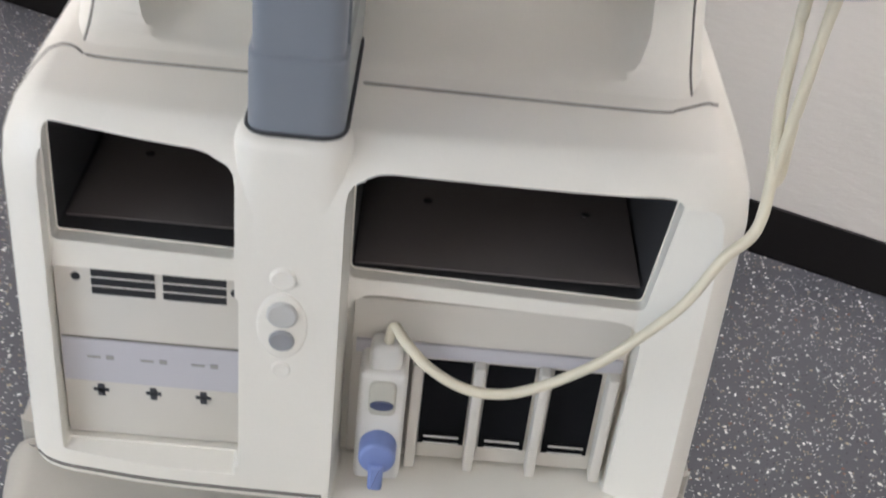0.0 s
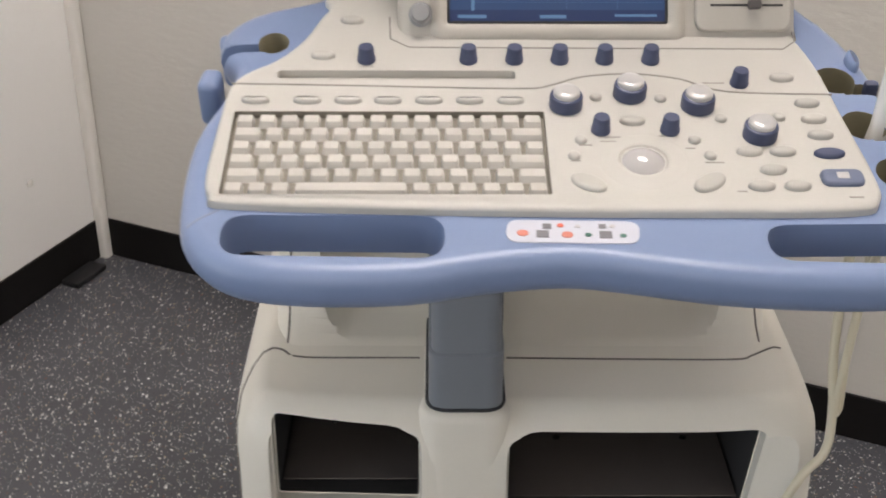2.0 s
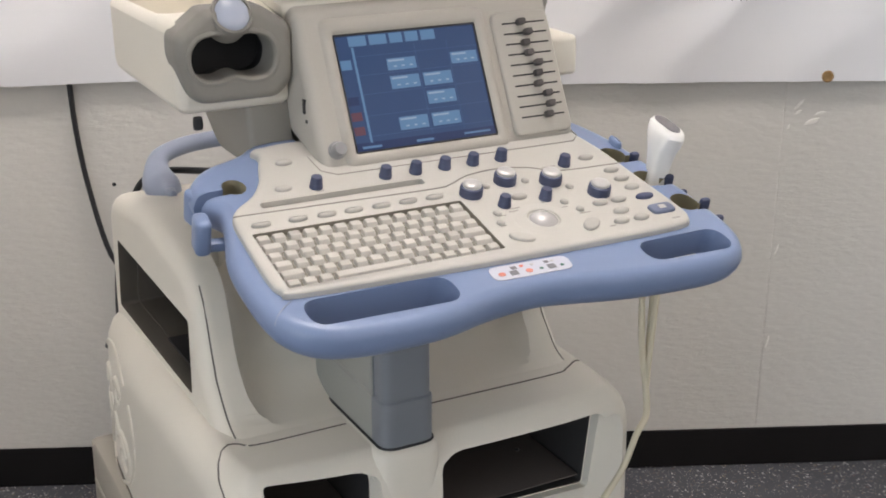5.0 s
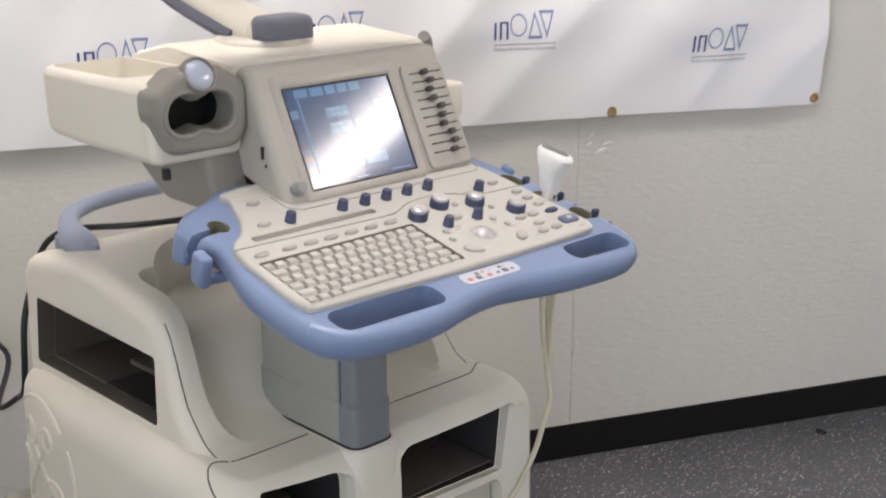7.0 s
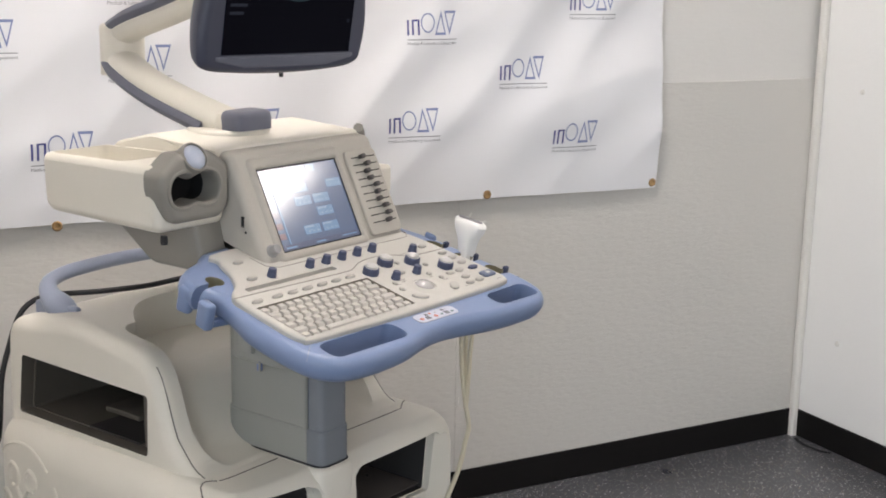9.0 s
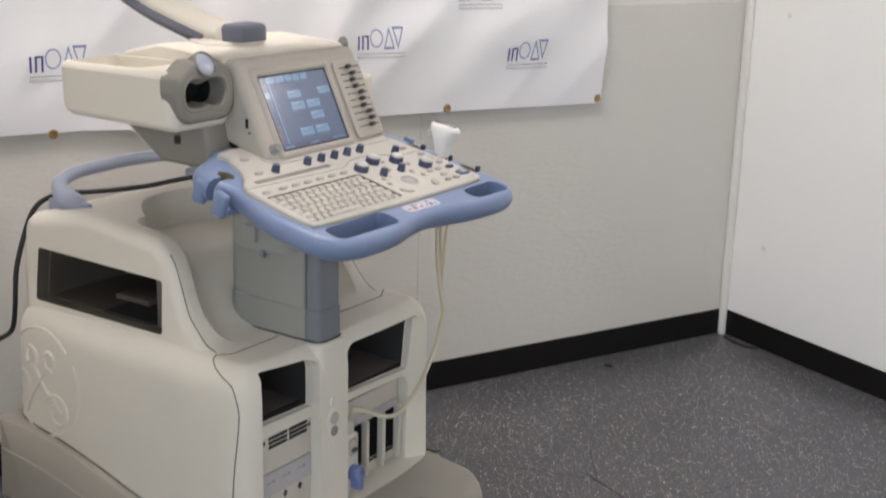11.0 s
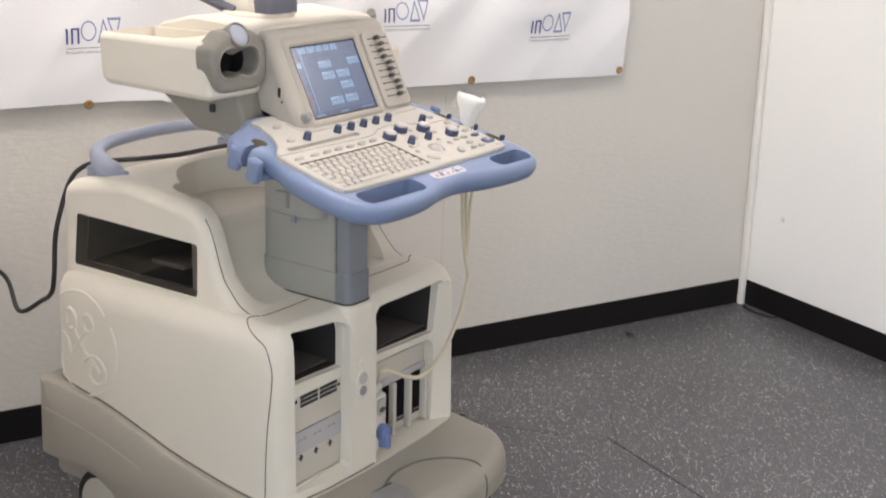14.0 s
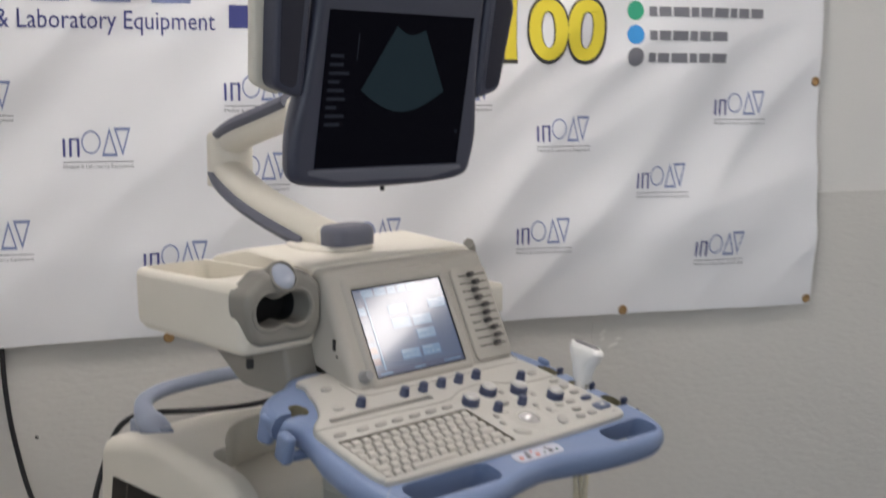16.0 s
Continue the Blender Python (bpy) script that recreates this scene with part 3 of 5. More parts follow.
carve(hump, [cutter(scoop, 0.782, 1.1, Matrix(), 0), cove(),
             cutter(rounded([(1.163, 0.652), (1.545, 0.652), (1.528, 0.772), (1.158, 0.767)], 0.008, 3), -0.4, -0.185, AX, 1),
             cutter(rounded([(1.205, 0.654), (1.54, 0.654), (1.523, 0.764), (1.205, 0.762)], 0.004, 3), -0.19, 0.10, AX, 1),
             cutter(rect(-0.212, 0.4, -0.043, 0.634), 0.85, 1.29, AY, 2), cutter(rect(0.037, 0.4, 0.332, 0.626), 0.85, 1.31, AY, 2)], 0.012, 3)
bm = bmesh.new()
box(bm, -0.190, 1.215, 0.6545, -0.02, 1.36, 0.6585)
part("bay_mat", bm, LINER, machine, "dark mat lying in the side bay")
bm = bmesh.new()
box(bm, -0.12, 1.30, 0.6595, -0.03, 1.40, 0.670, 0.002)
part("paper_tray", bm, LINER_SIDE, machine)

# deck seams and fin seams
DOWN = (0, 0, -1)
for pts in ([(-0.190, 1.004), (-0.175, 1.001), (-0.15, 1.0), (-0.10, 1.0), (-0.05, 1.0)], [(0.045, 1.0), (0.15, 0.998), (0.29, 0.997), (0.315, 1.005), (0.339, 1.02), (0.352, 1.024)]):
    bm = bmesh.new()
    tube(bm, project(cabinet, spline([Vector((*p, 0.9)) for p in pts], 4, False), DOWN), 0.0013, 6)
    part("deck_seam", bm, SEAM, machine, "dark joint across the deck")
bm = bmesh.new()
over = project(cabinet, spline([(-0.193, 1.006, 0.9), (-0.202, 1.016, 0.9), (-0.213, 1.019, 0.9), (-0.224, 1.014, 0.9)], 4, False), DOWN)
down = project(cabinet, spline([(-0.5, 1.000, 0.627), (-0.5, 0.985, 0.620), (-0.5, 0.967, 0.612), (-0.5, 0.948, 0.602), (-0.5, 0.938, 0.585), (-0.5, 0.931, 0.560), (-0.5, 0.930, 0.535), (-0.5, 0.934, 0.488), (-0.5, 0.941, 0.424), (-0.5, 0.946, 0.347), (-0.5, 0.949, 0.250)], 5, False), (1, 0, 0))
tube(bm, over + down, 0.0014, 6)
part("flank_seam", bm, SEAM, machine, "dark joint between flank and front")
for x in (-0.198, 0.330):
    bm = bmesh.new()
    tube(bm, [p for p in project(hump, [(x, 1.15 - 0.0125 * k, 1.2) for k in range(12)], DOWN) if p.z > 0.625], 0.0013, 6)
    part("fin_seam", bm, SEAM, machine, "fine joint along the fin")

# lift column: a rounded front trim flush with a deep sleeve, standing on the pillar and the deck
bm = bmesh.new()
slab(bm, rounded(rect(-0.050, 0.8885, 0.045, 1.03), [0.026, 0.026, 0.004, 0.004], 6), 0.53, 0.6425, 0.012)
part("pillar_cap", bm, CREAM, machine, "cream rounded pillar head under the column")


def column_ring(z, d):
    o = anticlockwise(rounded(rect(-0.040, 0.899, 0.037, 0.936), [0.021, 0.021, 0.001, 0.001], 6))
    return [Vector((*p, z)) for p in inset(o, d)]


def sleeve_ring(z, d):
    o = anticlockwise(rounded(rect(-0.040, 0.9365, 0.037, 1.15), [0.001, 0.001, 0.035, 0.035], 6))
    return [Vector((*p, z)) for p in inset(o, d)]


bm = bmesh.new()
loft(bm, [column_ring(z, d) for z, d in ((0.60, 0.0), (0.707, 0.0), (0.7095, 0.0025))])
loft(bm, [column_ring(z, d) for z, d in ((0.7, 0.003), (0.93, 0.003))])
column = part("lift_column", bm, COLUMN, machine, "grey two-stage lift column")
bm = bmesh.new()
loft(bm, [sleeve_ring(z, d) for z, d in ((0.60, 0.0), (0.707, 0.0), (0.7095, 0.0025))])
loft(bm, [sleeve_ring(z, d) for z, d in ((0.7, 0.003), (0.93, 0.003))])
part("column_sleeve", bm, COLUMN_SIDE, column, "pale grey column sleeve")
gap = anticlockwise(rounded(rect(-0.0415, 0.8975, 0.0385, 1.1515), [0.022, 0.022, 0.036, 0.036], 6))
bm = bmesh.new()
tube(bm, [Vector((*p, 0.6428)) for p in gap + gap[:1]], 0.0019, 6)
part("column_gap", bm, BLACK, machine, "black gap round the column")
bm = bmesh.new()
slab(bm, rounded(rect(-0.068, 0.955, 0.062, 1.115), [0.05, 0.05, 0.04, 0.04], 7), 0.818, 0.935, 0.008, both=True)
part("console_bracket", bm, COLUMN_SIDE, machine, "pale grey rounded collar under the console")
bm = bmesh.new()
box(bm, -0.078, 1.035, 0.836, -0.060, 1.070, 0.872, 0.005)
box(bm, -0.072, 1.020, 0.806, -0.062, 1.030, 0.824, 0.003, index=1)
part("bracket_latch", bm, [COLUMN_SIDE, LATCH], machine, "small grey latch under the console")

# side skirts
SKIRT_TOP = spline([(0.955, 0.256), (1.05, 0.268), (1.20, 0.296), (1.32, 0.330), (1.43, 0.356), (1.52, 0.367), (1.63, 0.374)], 5, False)
SKIRT_LOW = [(1.64, 0.185), (1.60, 0.177), (1.55, 0.178), (1.50, 0.179), (1.45, 0.170), (1.405, 0.148), (1.372, 0.112), (1.352, 0.078), (1.325, 0.060), (1.27, 0.054), (1.06, 0.050), (1.0, 0.06), (0.985, 0.10), (0.955, 0.13)]
for side, x in ((-1, -0.255), (1, 0.383)):
    bm = bmesh.new()
    o = anticlockwise([Vector(p) for p in SKIRT_TOP] + [Vector(p) for p in SKIRT_LOW])
    loft(bm, [[Vector((x + side * h, p.x, p.y)) for p in inset(o, d)] for h, d in ((-0.10, 0.0), (0.004, 0.0), (0.012, 0.003), (0.016, 0.010))])
    s = part("side_skirt", bm, SKIRT, machine, "greige lower side panel")
    if side < 0:
        bm = bmesh.new()
        tube(bm, project(s, spline([(-0.5, 1.615, 0.300), (-0.5, 1.54, 0.292), (-0.5, 1.46, 0.280), (-0.5, 1.38, 0.262), (-0.5, 1.30, 0.238)], 4, False), (1, 0, 0)), [0.0015 + 0.0018 * (1 - k / 16) for k in range(17)], 6)
        part("skirt_crease", bm, SKIRT, s, "raised crease along the skirt")
    for y in (1.312, 1.030):
        bm = bmesh.new()
        m = Matrix.Translation((x + side * 0.0165, y, 0.096 if y > 1.2 else 0.092)) @ Matrix.Rotation(side * math.pi / 2, 4, "Y")
        turned(bm, [(0.019, -0.002), (0.021, 0.001), (0.018, 0.002), (0.013, -0.004), (0.008, -0.004), (0.007, 0.0), (0.003, 0.001)], m, 20)
        part("bolt_boss", bm, PEDAL, s, "round bolt boss")
bm = bmesh.new()
box(bm, -0.24, 1.0, 0.12, 0.37, 1.63, 0.26, 0.02)
part("chassis", bm, SKIRT, machine)

# dark joints where the cabinet meets skirt and base
bm = bmesh.new()
tube(bm, project(cabinet, [(-0.5, p.x, p.y + 0.003) for p in SKIRT_TOP], (1, 0, 0)), 0.0024, 6)
part("foot_seam", bm, SEAM, machine, "dark joint above the skirt")
bm = bmesh.new()
tube(bm, project(cabinet, [(-0.238 + 0.013 * k, 0.5, 0.2595) for k in range(22)], (0, 1, 0)), 0.0022, 6)
part("foot_seam", bm, SEAM, machine, "dark joint above the base cover")

# front base cover
bm = bmesh.new()
front = spline([(-0.270, 0.955), (-0.275, 0.88), (-0.270, 0.805), (-0.243, 0.757), (-0.17, 0.735), (-0.04, 0.712), (0.10, 0.703), (0.25, 0.710), (0.350, 0.735), (0.403, 0.785), (0.412, 0.86), (0.40, 0.955), (0.25, 0.985), (-0.12, 0.985)], 5)
front = anticlockwise(front)


def foot(d, z0, rise):
    out = []
    for p in inset(front, d):
        out.append(Vector((p.x, p.y, z0 + rise * max(0.0, (p.y - 0.72)) / 0.25)))
    return out


loft(bm, [foot(0.05, 0.135, 0), foot(0.012, 0.137, 0), foot(0.004, 0.145, 0), foot(0.0015, 0.166, 0.0), foot(0.0030, 0.170, 0.0), foot(0.0012, 0.176, 0.0), foot(0.003, 0.195, 0.01), foot(0.009, 0.212, 0.02), foot(0.018, 0.224, 0.025), foot(0.028, 0.229, 0.026), foot(0.038, 0.231, 0.026)])
bmesh.ops.poke(bm, faces=[f for f in bm.faces if len(f.verts) > 4])
base_cover = part("front_base_cover", bm, SKIRT, machine, "greige front base cover with a bumper edge")
bm = bmesh.new()
tube(bm, project(base_cover, [(-0.04, 0.6, z) for z in (0.142, 0.16, 0.18, 0.20)], (0, 1, 0)) + project(base_cover, [(-0.04, y, 0.5) for y in (0.728, 0.74, 0.75)], DOWN), 0.004, 8)
tube(bm, project(base_cover, spline([Vector((*p, 0.5)) for p in ((-0.03, 0.815), (0.04, 0.838), (0.12, 0.835), (0.18, 0.805), (0.215, 0.765), (0.225, 0.73))], 4, False), DOWN) + project(base_cover, [(0.226, 0.6, z) for z in (0.20, 0.18, 0.16, 0.142)], (0, 1, 0)), 0.0025, 6)
part("cover_groove", bm, SEAM, base_cover, "dark joint in the base cover")
bm = bmesh.new()
slab(bm, rounded([(-0.072, 0.735), (-0.005, 0.742), (0.012, 0.822), (-0.062, 0.826)], [0.02, 0.02, 0.012, 0.012], 4), 0.20, 0.250, 0.014)
part("brake_pedal", bm, PEDAL, machine, "grey brake pedal")


def wheel(x, y, side, hub, r=0.083, yaw=0.0):
    m = Matrix.Translation((x, y, r)) @ Matrix.Rotation(radians(yaw), 4, "Z") @ Matrix.Rotation(side * math.pi / 2, 4, "Y")
    bm = bmesh.new()
    turned(bm, [(0.06, -0.022), (r - 0.008, -0.022), (r - 0.002, -0.016), (r, -0.006), (r, 0.008), (r - 0.003, 0.016), (r - 0.010, 0.020), (0.06, 0.020)], m, 36)
    w = part("wheel", bm, BLACK, machine, "black rubber castor tyre")
    bm = bmesh.new()
    turned(bm, [(r - 0.022, 0.0), (r - 0.017, 0.016), (r - 0.020, 0.020), (0.05, 0.025), (0.012, 0.027), (0.010, 0.029), (0.003, 0.029)], m, 36)
    part("hub_disc", bm, hub, w, "pale plastic hub disc")


wheel(-0.236, 1.447, -1, HUB, r=0.092)
wheel(-0.190, 0.885, -1, HUB_BLUE, yaw=12)
wheel(0.361, 1.447, 1, HUB, r=0.092)
wheel(0.315, 0.815, 1, HUB, yaw=-25)
for x, y in ((-0.165, 0.885), (0.285, 0.82)):
    bm = bmesh.new()
    turned(bm, [(0.028, 0.09), (0.035, 0.13), (0.035, 0.2)], Matrix.Translation((x, y, 0)), 16)
    part("castor_stem", bm, HUB_BLUE, machine)

# front fittings
bm = bmesh.new()
box(bm, -0.207, 0.917, 0.288, -0.0445, 0.9215, 0.4855, 0.001)
disk = part("drive_panel", bm, PLATE, machine, "pale beige drive panel with vent slots")
bm = bmesh.new()
box(bm, -0.206, 0.9152, 0.354, -0.0455, 0.9172, 0.403)
part("label_strip", bm, STRIP, disk, "lilac grey label strip")
slot_mesh = bmesh.new()
box(slot_mesh, -0.0275, -0.0006, -0.0034, 0.0275, 0.0006, 0.0034)
slot_mesh = mesh_of("vent_slot", slot_mesh, BLACK)
for x in (-0.1475, -0.0855):
    for z in (0.4775, 0.4680, 0.4585):
        piece("vent_slot", slot_mesh, Matrix.Translation((x, 0.9164, z)), disk, "")
for x, z in ((-0.1885, 0.472), (-0.0505, 0.468)):
    bm = bmesh.new()
    turned(bm, [(0.0042, 0.0), (0.0042, 0.0006), (0.0005, 0.0008)], Matrix.Translation((x, 0.9172, z)) @ Matrix.Rotation(math.pi / 2, 4, "X"), 14)
    part("screw_hole", bm, BLACK, disk)
for x in (-0.174, -0.126, -0.080):
    bm = bmesh.new()
    box(bm, x - 0.007, 0.9157, 0.3415, x + 0.007, 0.917, 0.3445)
    box(bm, x - 0.003, 0.9157, 0.336, x + 0.003, 0.917, 0.3495)
    part("socket_mark", bm, INK, disk, "small black socket symbol")
    bm = bmesh.new()
    box(bm, x - 0.010, 0.9147, 0.382, x + 0.002, 0.916, 0.3845)
    box(bm, x + 0.007, 0.9147, 0.381, x + 0.014, 0.916, 0.386)
    part("print_bar", bm, PALE_INK, disk)
bm = bmesh.new()
box(bm, -0.206, 0.9162, 0.4035, -0.0455, 0.9172, 0.4050)
part("panel_joint", bm, SEAM, disk)

bm = bmesh.new()
slab(bm, ellipse(-0.006, 0.460, 0.0225, 0.036, 28), -0.895, -0.8862, 0.003, Matrix(((1, 0, 0, 0), (0, 0, -1, 0), (0, 1, 0, 0), (0, 0, 0, 1))))
badge = part("power_plate", bm, CREAM, machine, "oval raised switch plate")
for z, r, mat in ((0.474, 0.0135, PANEL), (0.446, 0.0110, PEDAL), (0.510, 0.0115, CREAM), (0.412, 0.009, CREAM)):
    bm = bmesh.new()
    turned(bm, [(r, 0.0), (r, 0.003), (r - 0.002, 0.0045), (r * 0.5, 0.0038), (0.001, 0.0034)], Matrix.Translation((-0.006, 0.8905 if z > 0.5 or z < 0.42 else 0.8875, z)) @ Matrix.Rotation(math.pi / 2, 4, "X"), 24)
    part("push_button", bm, mat, machine)

# probe sockets in the lower right niche
bm = bmesh.new()
box(bm, 0.052, 0.948, 0.262, 0.304, 0.954, 0.452, 0.001)
sockets = part("socket_panel", bm, PLATE, machine, "pale connector panel with black probe sockets")
bm = bmesh.new()
box(bm, 0.056, 0.9435, 0.392, 0.303, 0.9475, 0.407, 0.001)
part("label_strip", bm, STRIP, sockets)
for x in (0.1435, 0.2025, 0.2645):
    bm = bmesh.new()
    box(bm, x - 0.022, 0.9455, 0.283, x + 0.022, 0.9485, 0.387)
    s = part("probe_socket", bm, SOCKET, sockets, "black probe socket")
    bm = bmesh.new()
    box(bm, x - 0.017, 0.940, 0.288, x + 0.017, 0.9454, 0.290)
    box(bm, x - 0.017, 0.940, 0.2955, x + 0.017, 0.9454, 0.2985)
    part("contact_rail", bm, BRUSHED, s)
for x in (0.115, 0.172, 0.233, 0.296):
    bm = bmesh.new()
    box(bm, x - 0.005, 0.931, 0.262, x + 0.005, 0.949, 0.393, 0.002)
    part("divider", bm, PLATE, sockets)
bm = bmesh.new()
box(bm, 0.062, 0.906, 0.266, 0.106, 0.946, 0.400, 0.006, seg=3)
box(bm, 0.070, 0.912, 0.392, 0.100, 0.940, 0.424, 0.008, seg=3)
plug = part("probe_plug", bm, CAP_GREY, machine, "pale grey probe connector with a blue latch")
bm = bmesh.new()
slab(bm, rounded(rect(0.072, 0.352, 0.097, 0.392), 0.008, 3), -0.908, -0.902, 0.003, Matrix(((1, 0, 0, 0), (0, 0, -1, 0), (0, 1, 0, 0), (0, 0, 0, 1))))
part("plug_collar", bm, GREY_TRAY, plug)
bm = bmesh.new()
mm = Matrix(((1, 0, 0, 0), (0, 0, -1, 0), (0, 1, 0, 0), (0, 0, 0, 1)))
slab(bm, [(*p,) for p in ellipse(0.084, 0.313, 0.0175, 0.019, 24)], -0.908, -0.885, 0.004, mm)
slab(bm, rounded(rect(0.077, 0.277, 0.091, 0.309), 0.004, 3), -0.908, -0.880, 0.004, mm)
part("latch_knob", bm, LATCH, plug, "blue turn latch")
bm = bmesh.new()
slab(bm, ellipse(0.0845, 0.366, 0.011, 0.0055, 20), -0.908, -0.900, 0.001, mm)
part("latch_window", bm, KNOB, plug)

# rear carrying handle
bm = bmesh.new()
left = [(-0.139, 1.440, 0.842), (-0.140, 1.458, 0.848), (-0.141, 1.482, 0.853), (-0.142, 1.508, 0.862), (-0.140, 1.534, 0.878), (-0.124, 1.558, 0.893), (-0.085, 1.570, 0.902), (-0.03, 1.575, 0.906)]
tube(bm, spline(left + [(0.065, 1.577, 0.908)] + [(0.130 - x, y, z) for x, y, z in left[::-1]], 5, False), lambda q: 0.0165 + 0.013 * math.exp(-((min(q, 1 - q) - 0.17) / 0.075) ** 2) - 0.013 * max(0.0, 1 - min(q, 1 - q) / 0.12), 16, flat=0.85)
for x in (-0.141, 0.271):
    slab(bm, rounded([(x - 0.005, 1.442), (x + 0.006, 1.442), (x + 0.019, 1.505), (x + 0.021, 1.560), (x - 0.021, 1.560), (x - 0.019, 1.505)], [0.004, 0.004, 0.03, 0.014, 0.014, 0.03], 4), 0.79, 0.866, 0.006)
part("carry_handle", bm, HANDLE, machine, "grey-blue rear carrying handle")

# emblem on the side: a raised ring with plain curls
bm = bmesh.new()
c = Vector((-0.5, 1.497, 0.482))
ring = [c + Vector((0.0, 0.121 * math.cos(a), 0.121 * math.sin(a))) for a in [2 * math.pi * k / 48 for k in range(49)]]
tube(bm, project(cabinet, ring[:19], (1, 0, 0)), 0.0034, 6)
tube(bm, project(cabinet, ring[20:36], (1, 0, 0)), 0.0034, 6)
tube(bm, project(cabinet, ring[38:], (1, 0, 0)), 0.0034, 6)
curls = [[(0.032 + 0.017 * math.cos(q), 0.050 + 0.020 * math.sin(q)) for q in [-0.6 + 0.4 * k for k in range(15)]],
         [(-0.020 + 0.014 * math.cos(q), 0.052 + 0.017 * math.sin(q)) for q in [3.6 - 0.4 * k for k in range(15)]],
         [(0.022, 0.033), (0.010, 0.015), (-0.008, -0.008), (-0.030, -0.020), (-0.048, -0.040)],
         [(-0.012, 0.036), (0.006, 0.012), (0.024, -0.010), (0.044, -0.034), (0.058, -0.062)],
         [(-0.036 + (0.036 - 0.0017 * k) * math.cos(0.5 + 0.55 * k), -0.042 + (0.036 - 0.0017 * k) * math.sin(0.5 + 0.55 * k)) for k in range(16)],
         [(0.062 + 0.022 * math.cos(q), -0.012 + 0.026 * math.sin(q)) for q in [1.0 + 0.3 * k for k in range(9)]]]
for line in curls:
    tube(bm, project(cabinet, [c + Vector((0, y * 1.2 - 0.004, z * 1.2 - 0.010)) for y, z in line], (1, 0, 0)), 0.0050, 8)
part("moulded_emblem", bm, CREAM, machine, "raised round emblem with plain curls")

# ---- console ----
SLOPE = math.atan(0.25)
CON = Matrix.Translation((-0.003, 0.783, 0.948)) @ Matrix.Rotation(SLOPE, 4, "X")
COSS = math.cos(SLOPE)


def S(y):
    return (y - 0.783) / COSS


def on(x, y, h=0.0, turn=0.0):
    """A pose on the console surface above plan place (x, y)."""
    return CON @ Matrix.Translation((x, S(y), h)) @ Matrix.Rotation(radians(turn), 4, "Z")


def plan(pts):
    return [Vector((p[0], S(p[1]))) for p in pts]


tray_edge = plan([(-0.243, 0.87), (-0.246, 0.81), (-0.240, 0.75), (-0.222, 0.716), (-0.188, 0.694), (-0.13, 0.685), (-0.05, 0.687), (0.01, 0.699), (0.075, 0.706), (0.125, 0.700), (0.20, 0.687), (0.28, 0.681), (0.340, 0.683), (0.377, 0.702), (0.394, 0.74), (0.396, 0.79), (0.391, 0.86), (0.385, 0.93), (0.372, 1.0), (0.345, 1.06), (0.30, 1.10), (0.10, 1.11), (-0.10, 1.11), (-0.155, 1.085), (-0.198, 1.068), (-0.225, 1.048), (-0.240, 1.02), (-0.236, 0.99), (-0.220, 0.962), (-0.228, 0.92)])
bm = bmesh.new()
edge = anticlockwise(spline(tray_edge, 4))
loft(bm, [[CON @ Vector((*p, h)) for p in inset(edge, d)] for d, h in ((0.020, -0.049), (0.012, -0.047), (0.006, -0.041), (0.002, -0.033), (0.0, -0.024), (0.002, -0.015), (0.006, -0.008), (0.012, -0.005), (0.018, -0.004))])
console = part("console_tray", bm, [BLUE, BLUE, OLIVE], machine, "periwinkle blue console tray with hand slots")
slot_l = rounded(plan([(-0.203, 0.712), (-0.022, 0.708), (-0.022, 0.757), (-0.203, 0.759)]), 0.022, 6)
slot_r = rounded(plan([(0.238, 0.706), (0.364, 0.702), (0.364, 0.749), (0.238, 0.747)]), 0.022, 6)
cups = [(0.342, 0.945), (0.352, 0.878), (0.366, 0.812)]
tools = [cutter(slot_l, -0.1, 0.1, CON, 1), cutter(slot_r, -0.1, 0.1, CON, 1)]
tools += [cutter(plan([(-0.195, 0.745), (-0.030, 0.745), (-0.030, 0.86), (-0.195, 0.86)]), -0.1, -0.045, CON, 1), cutter(plan([(0.246, 0.735), (0.356, 0.735), (0.345, 0.86), (0.246, 0.86)]), -0.1, -0.040, CON, 1)]
for x, y in cups:
    tools.append(cutter([Vector((p.x, p.y)) for p in ellipse(x, S(y), 0.019, 0.021, 20)], -0.1, 0.1, CON, 2))
    tools.append(cutter(rounded(plan([(x + 0.005, y - 0.022), (x + 0.08, y - 0.022), (x + 0.08, y - 0.006), (x + 0.005, y - 0.006)]), 0.0, 1), -0.1, 0.1, CON, 2))
tools.append(cutter([Vector((p.x, p.y)) for p in ellipse(-0.186, S(1.004), 0.015, 0.018, 20)], -0.1, 0.1, CON, 2))
tools.append(cutter(plan([(-0.30, 0.982), (-0.19, 0.990), (-0.19, 1.003), (-0.30, 0.996)]), -0.1, 0.1, CON, 1))
carve(console, tools, 0.005, 2)

face_edge = plan([(-0.222, 0.85), (-0.223, 0.80), (-0.217, 0.775), (-0.195, 0.764), (0.0, 0.757), (0.20, 0.755), (0.315, 0.757), (0.338, 0.770), (0.341, 0.80), (0.333, 0.88), (0.325, 0.96), (0.306, 1.03), (0.29, 1.08), (-0.10, 1.08), (-0.135, 1.05), (-0.155, 1.0), (-0.178, 0.966), (-0.206, 0.943), (-0.218, 0.918)])
bm = bmesh.new()
fe = anticlockwise(spline(face_edge, 4))
loft(bm, [[CON @ Vector((*p, h)) for p in inset(fe, d)] for d, h in ((0.0, -0.012), (0.0, 0.001), (0.0012, 0.0035), (0.004, 0.005), (0.008, 0.005))])
face = part("console_face", bm, [PANEL, WELL], console, "light grey console face with keyboard and knobs")
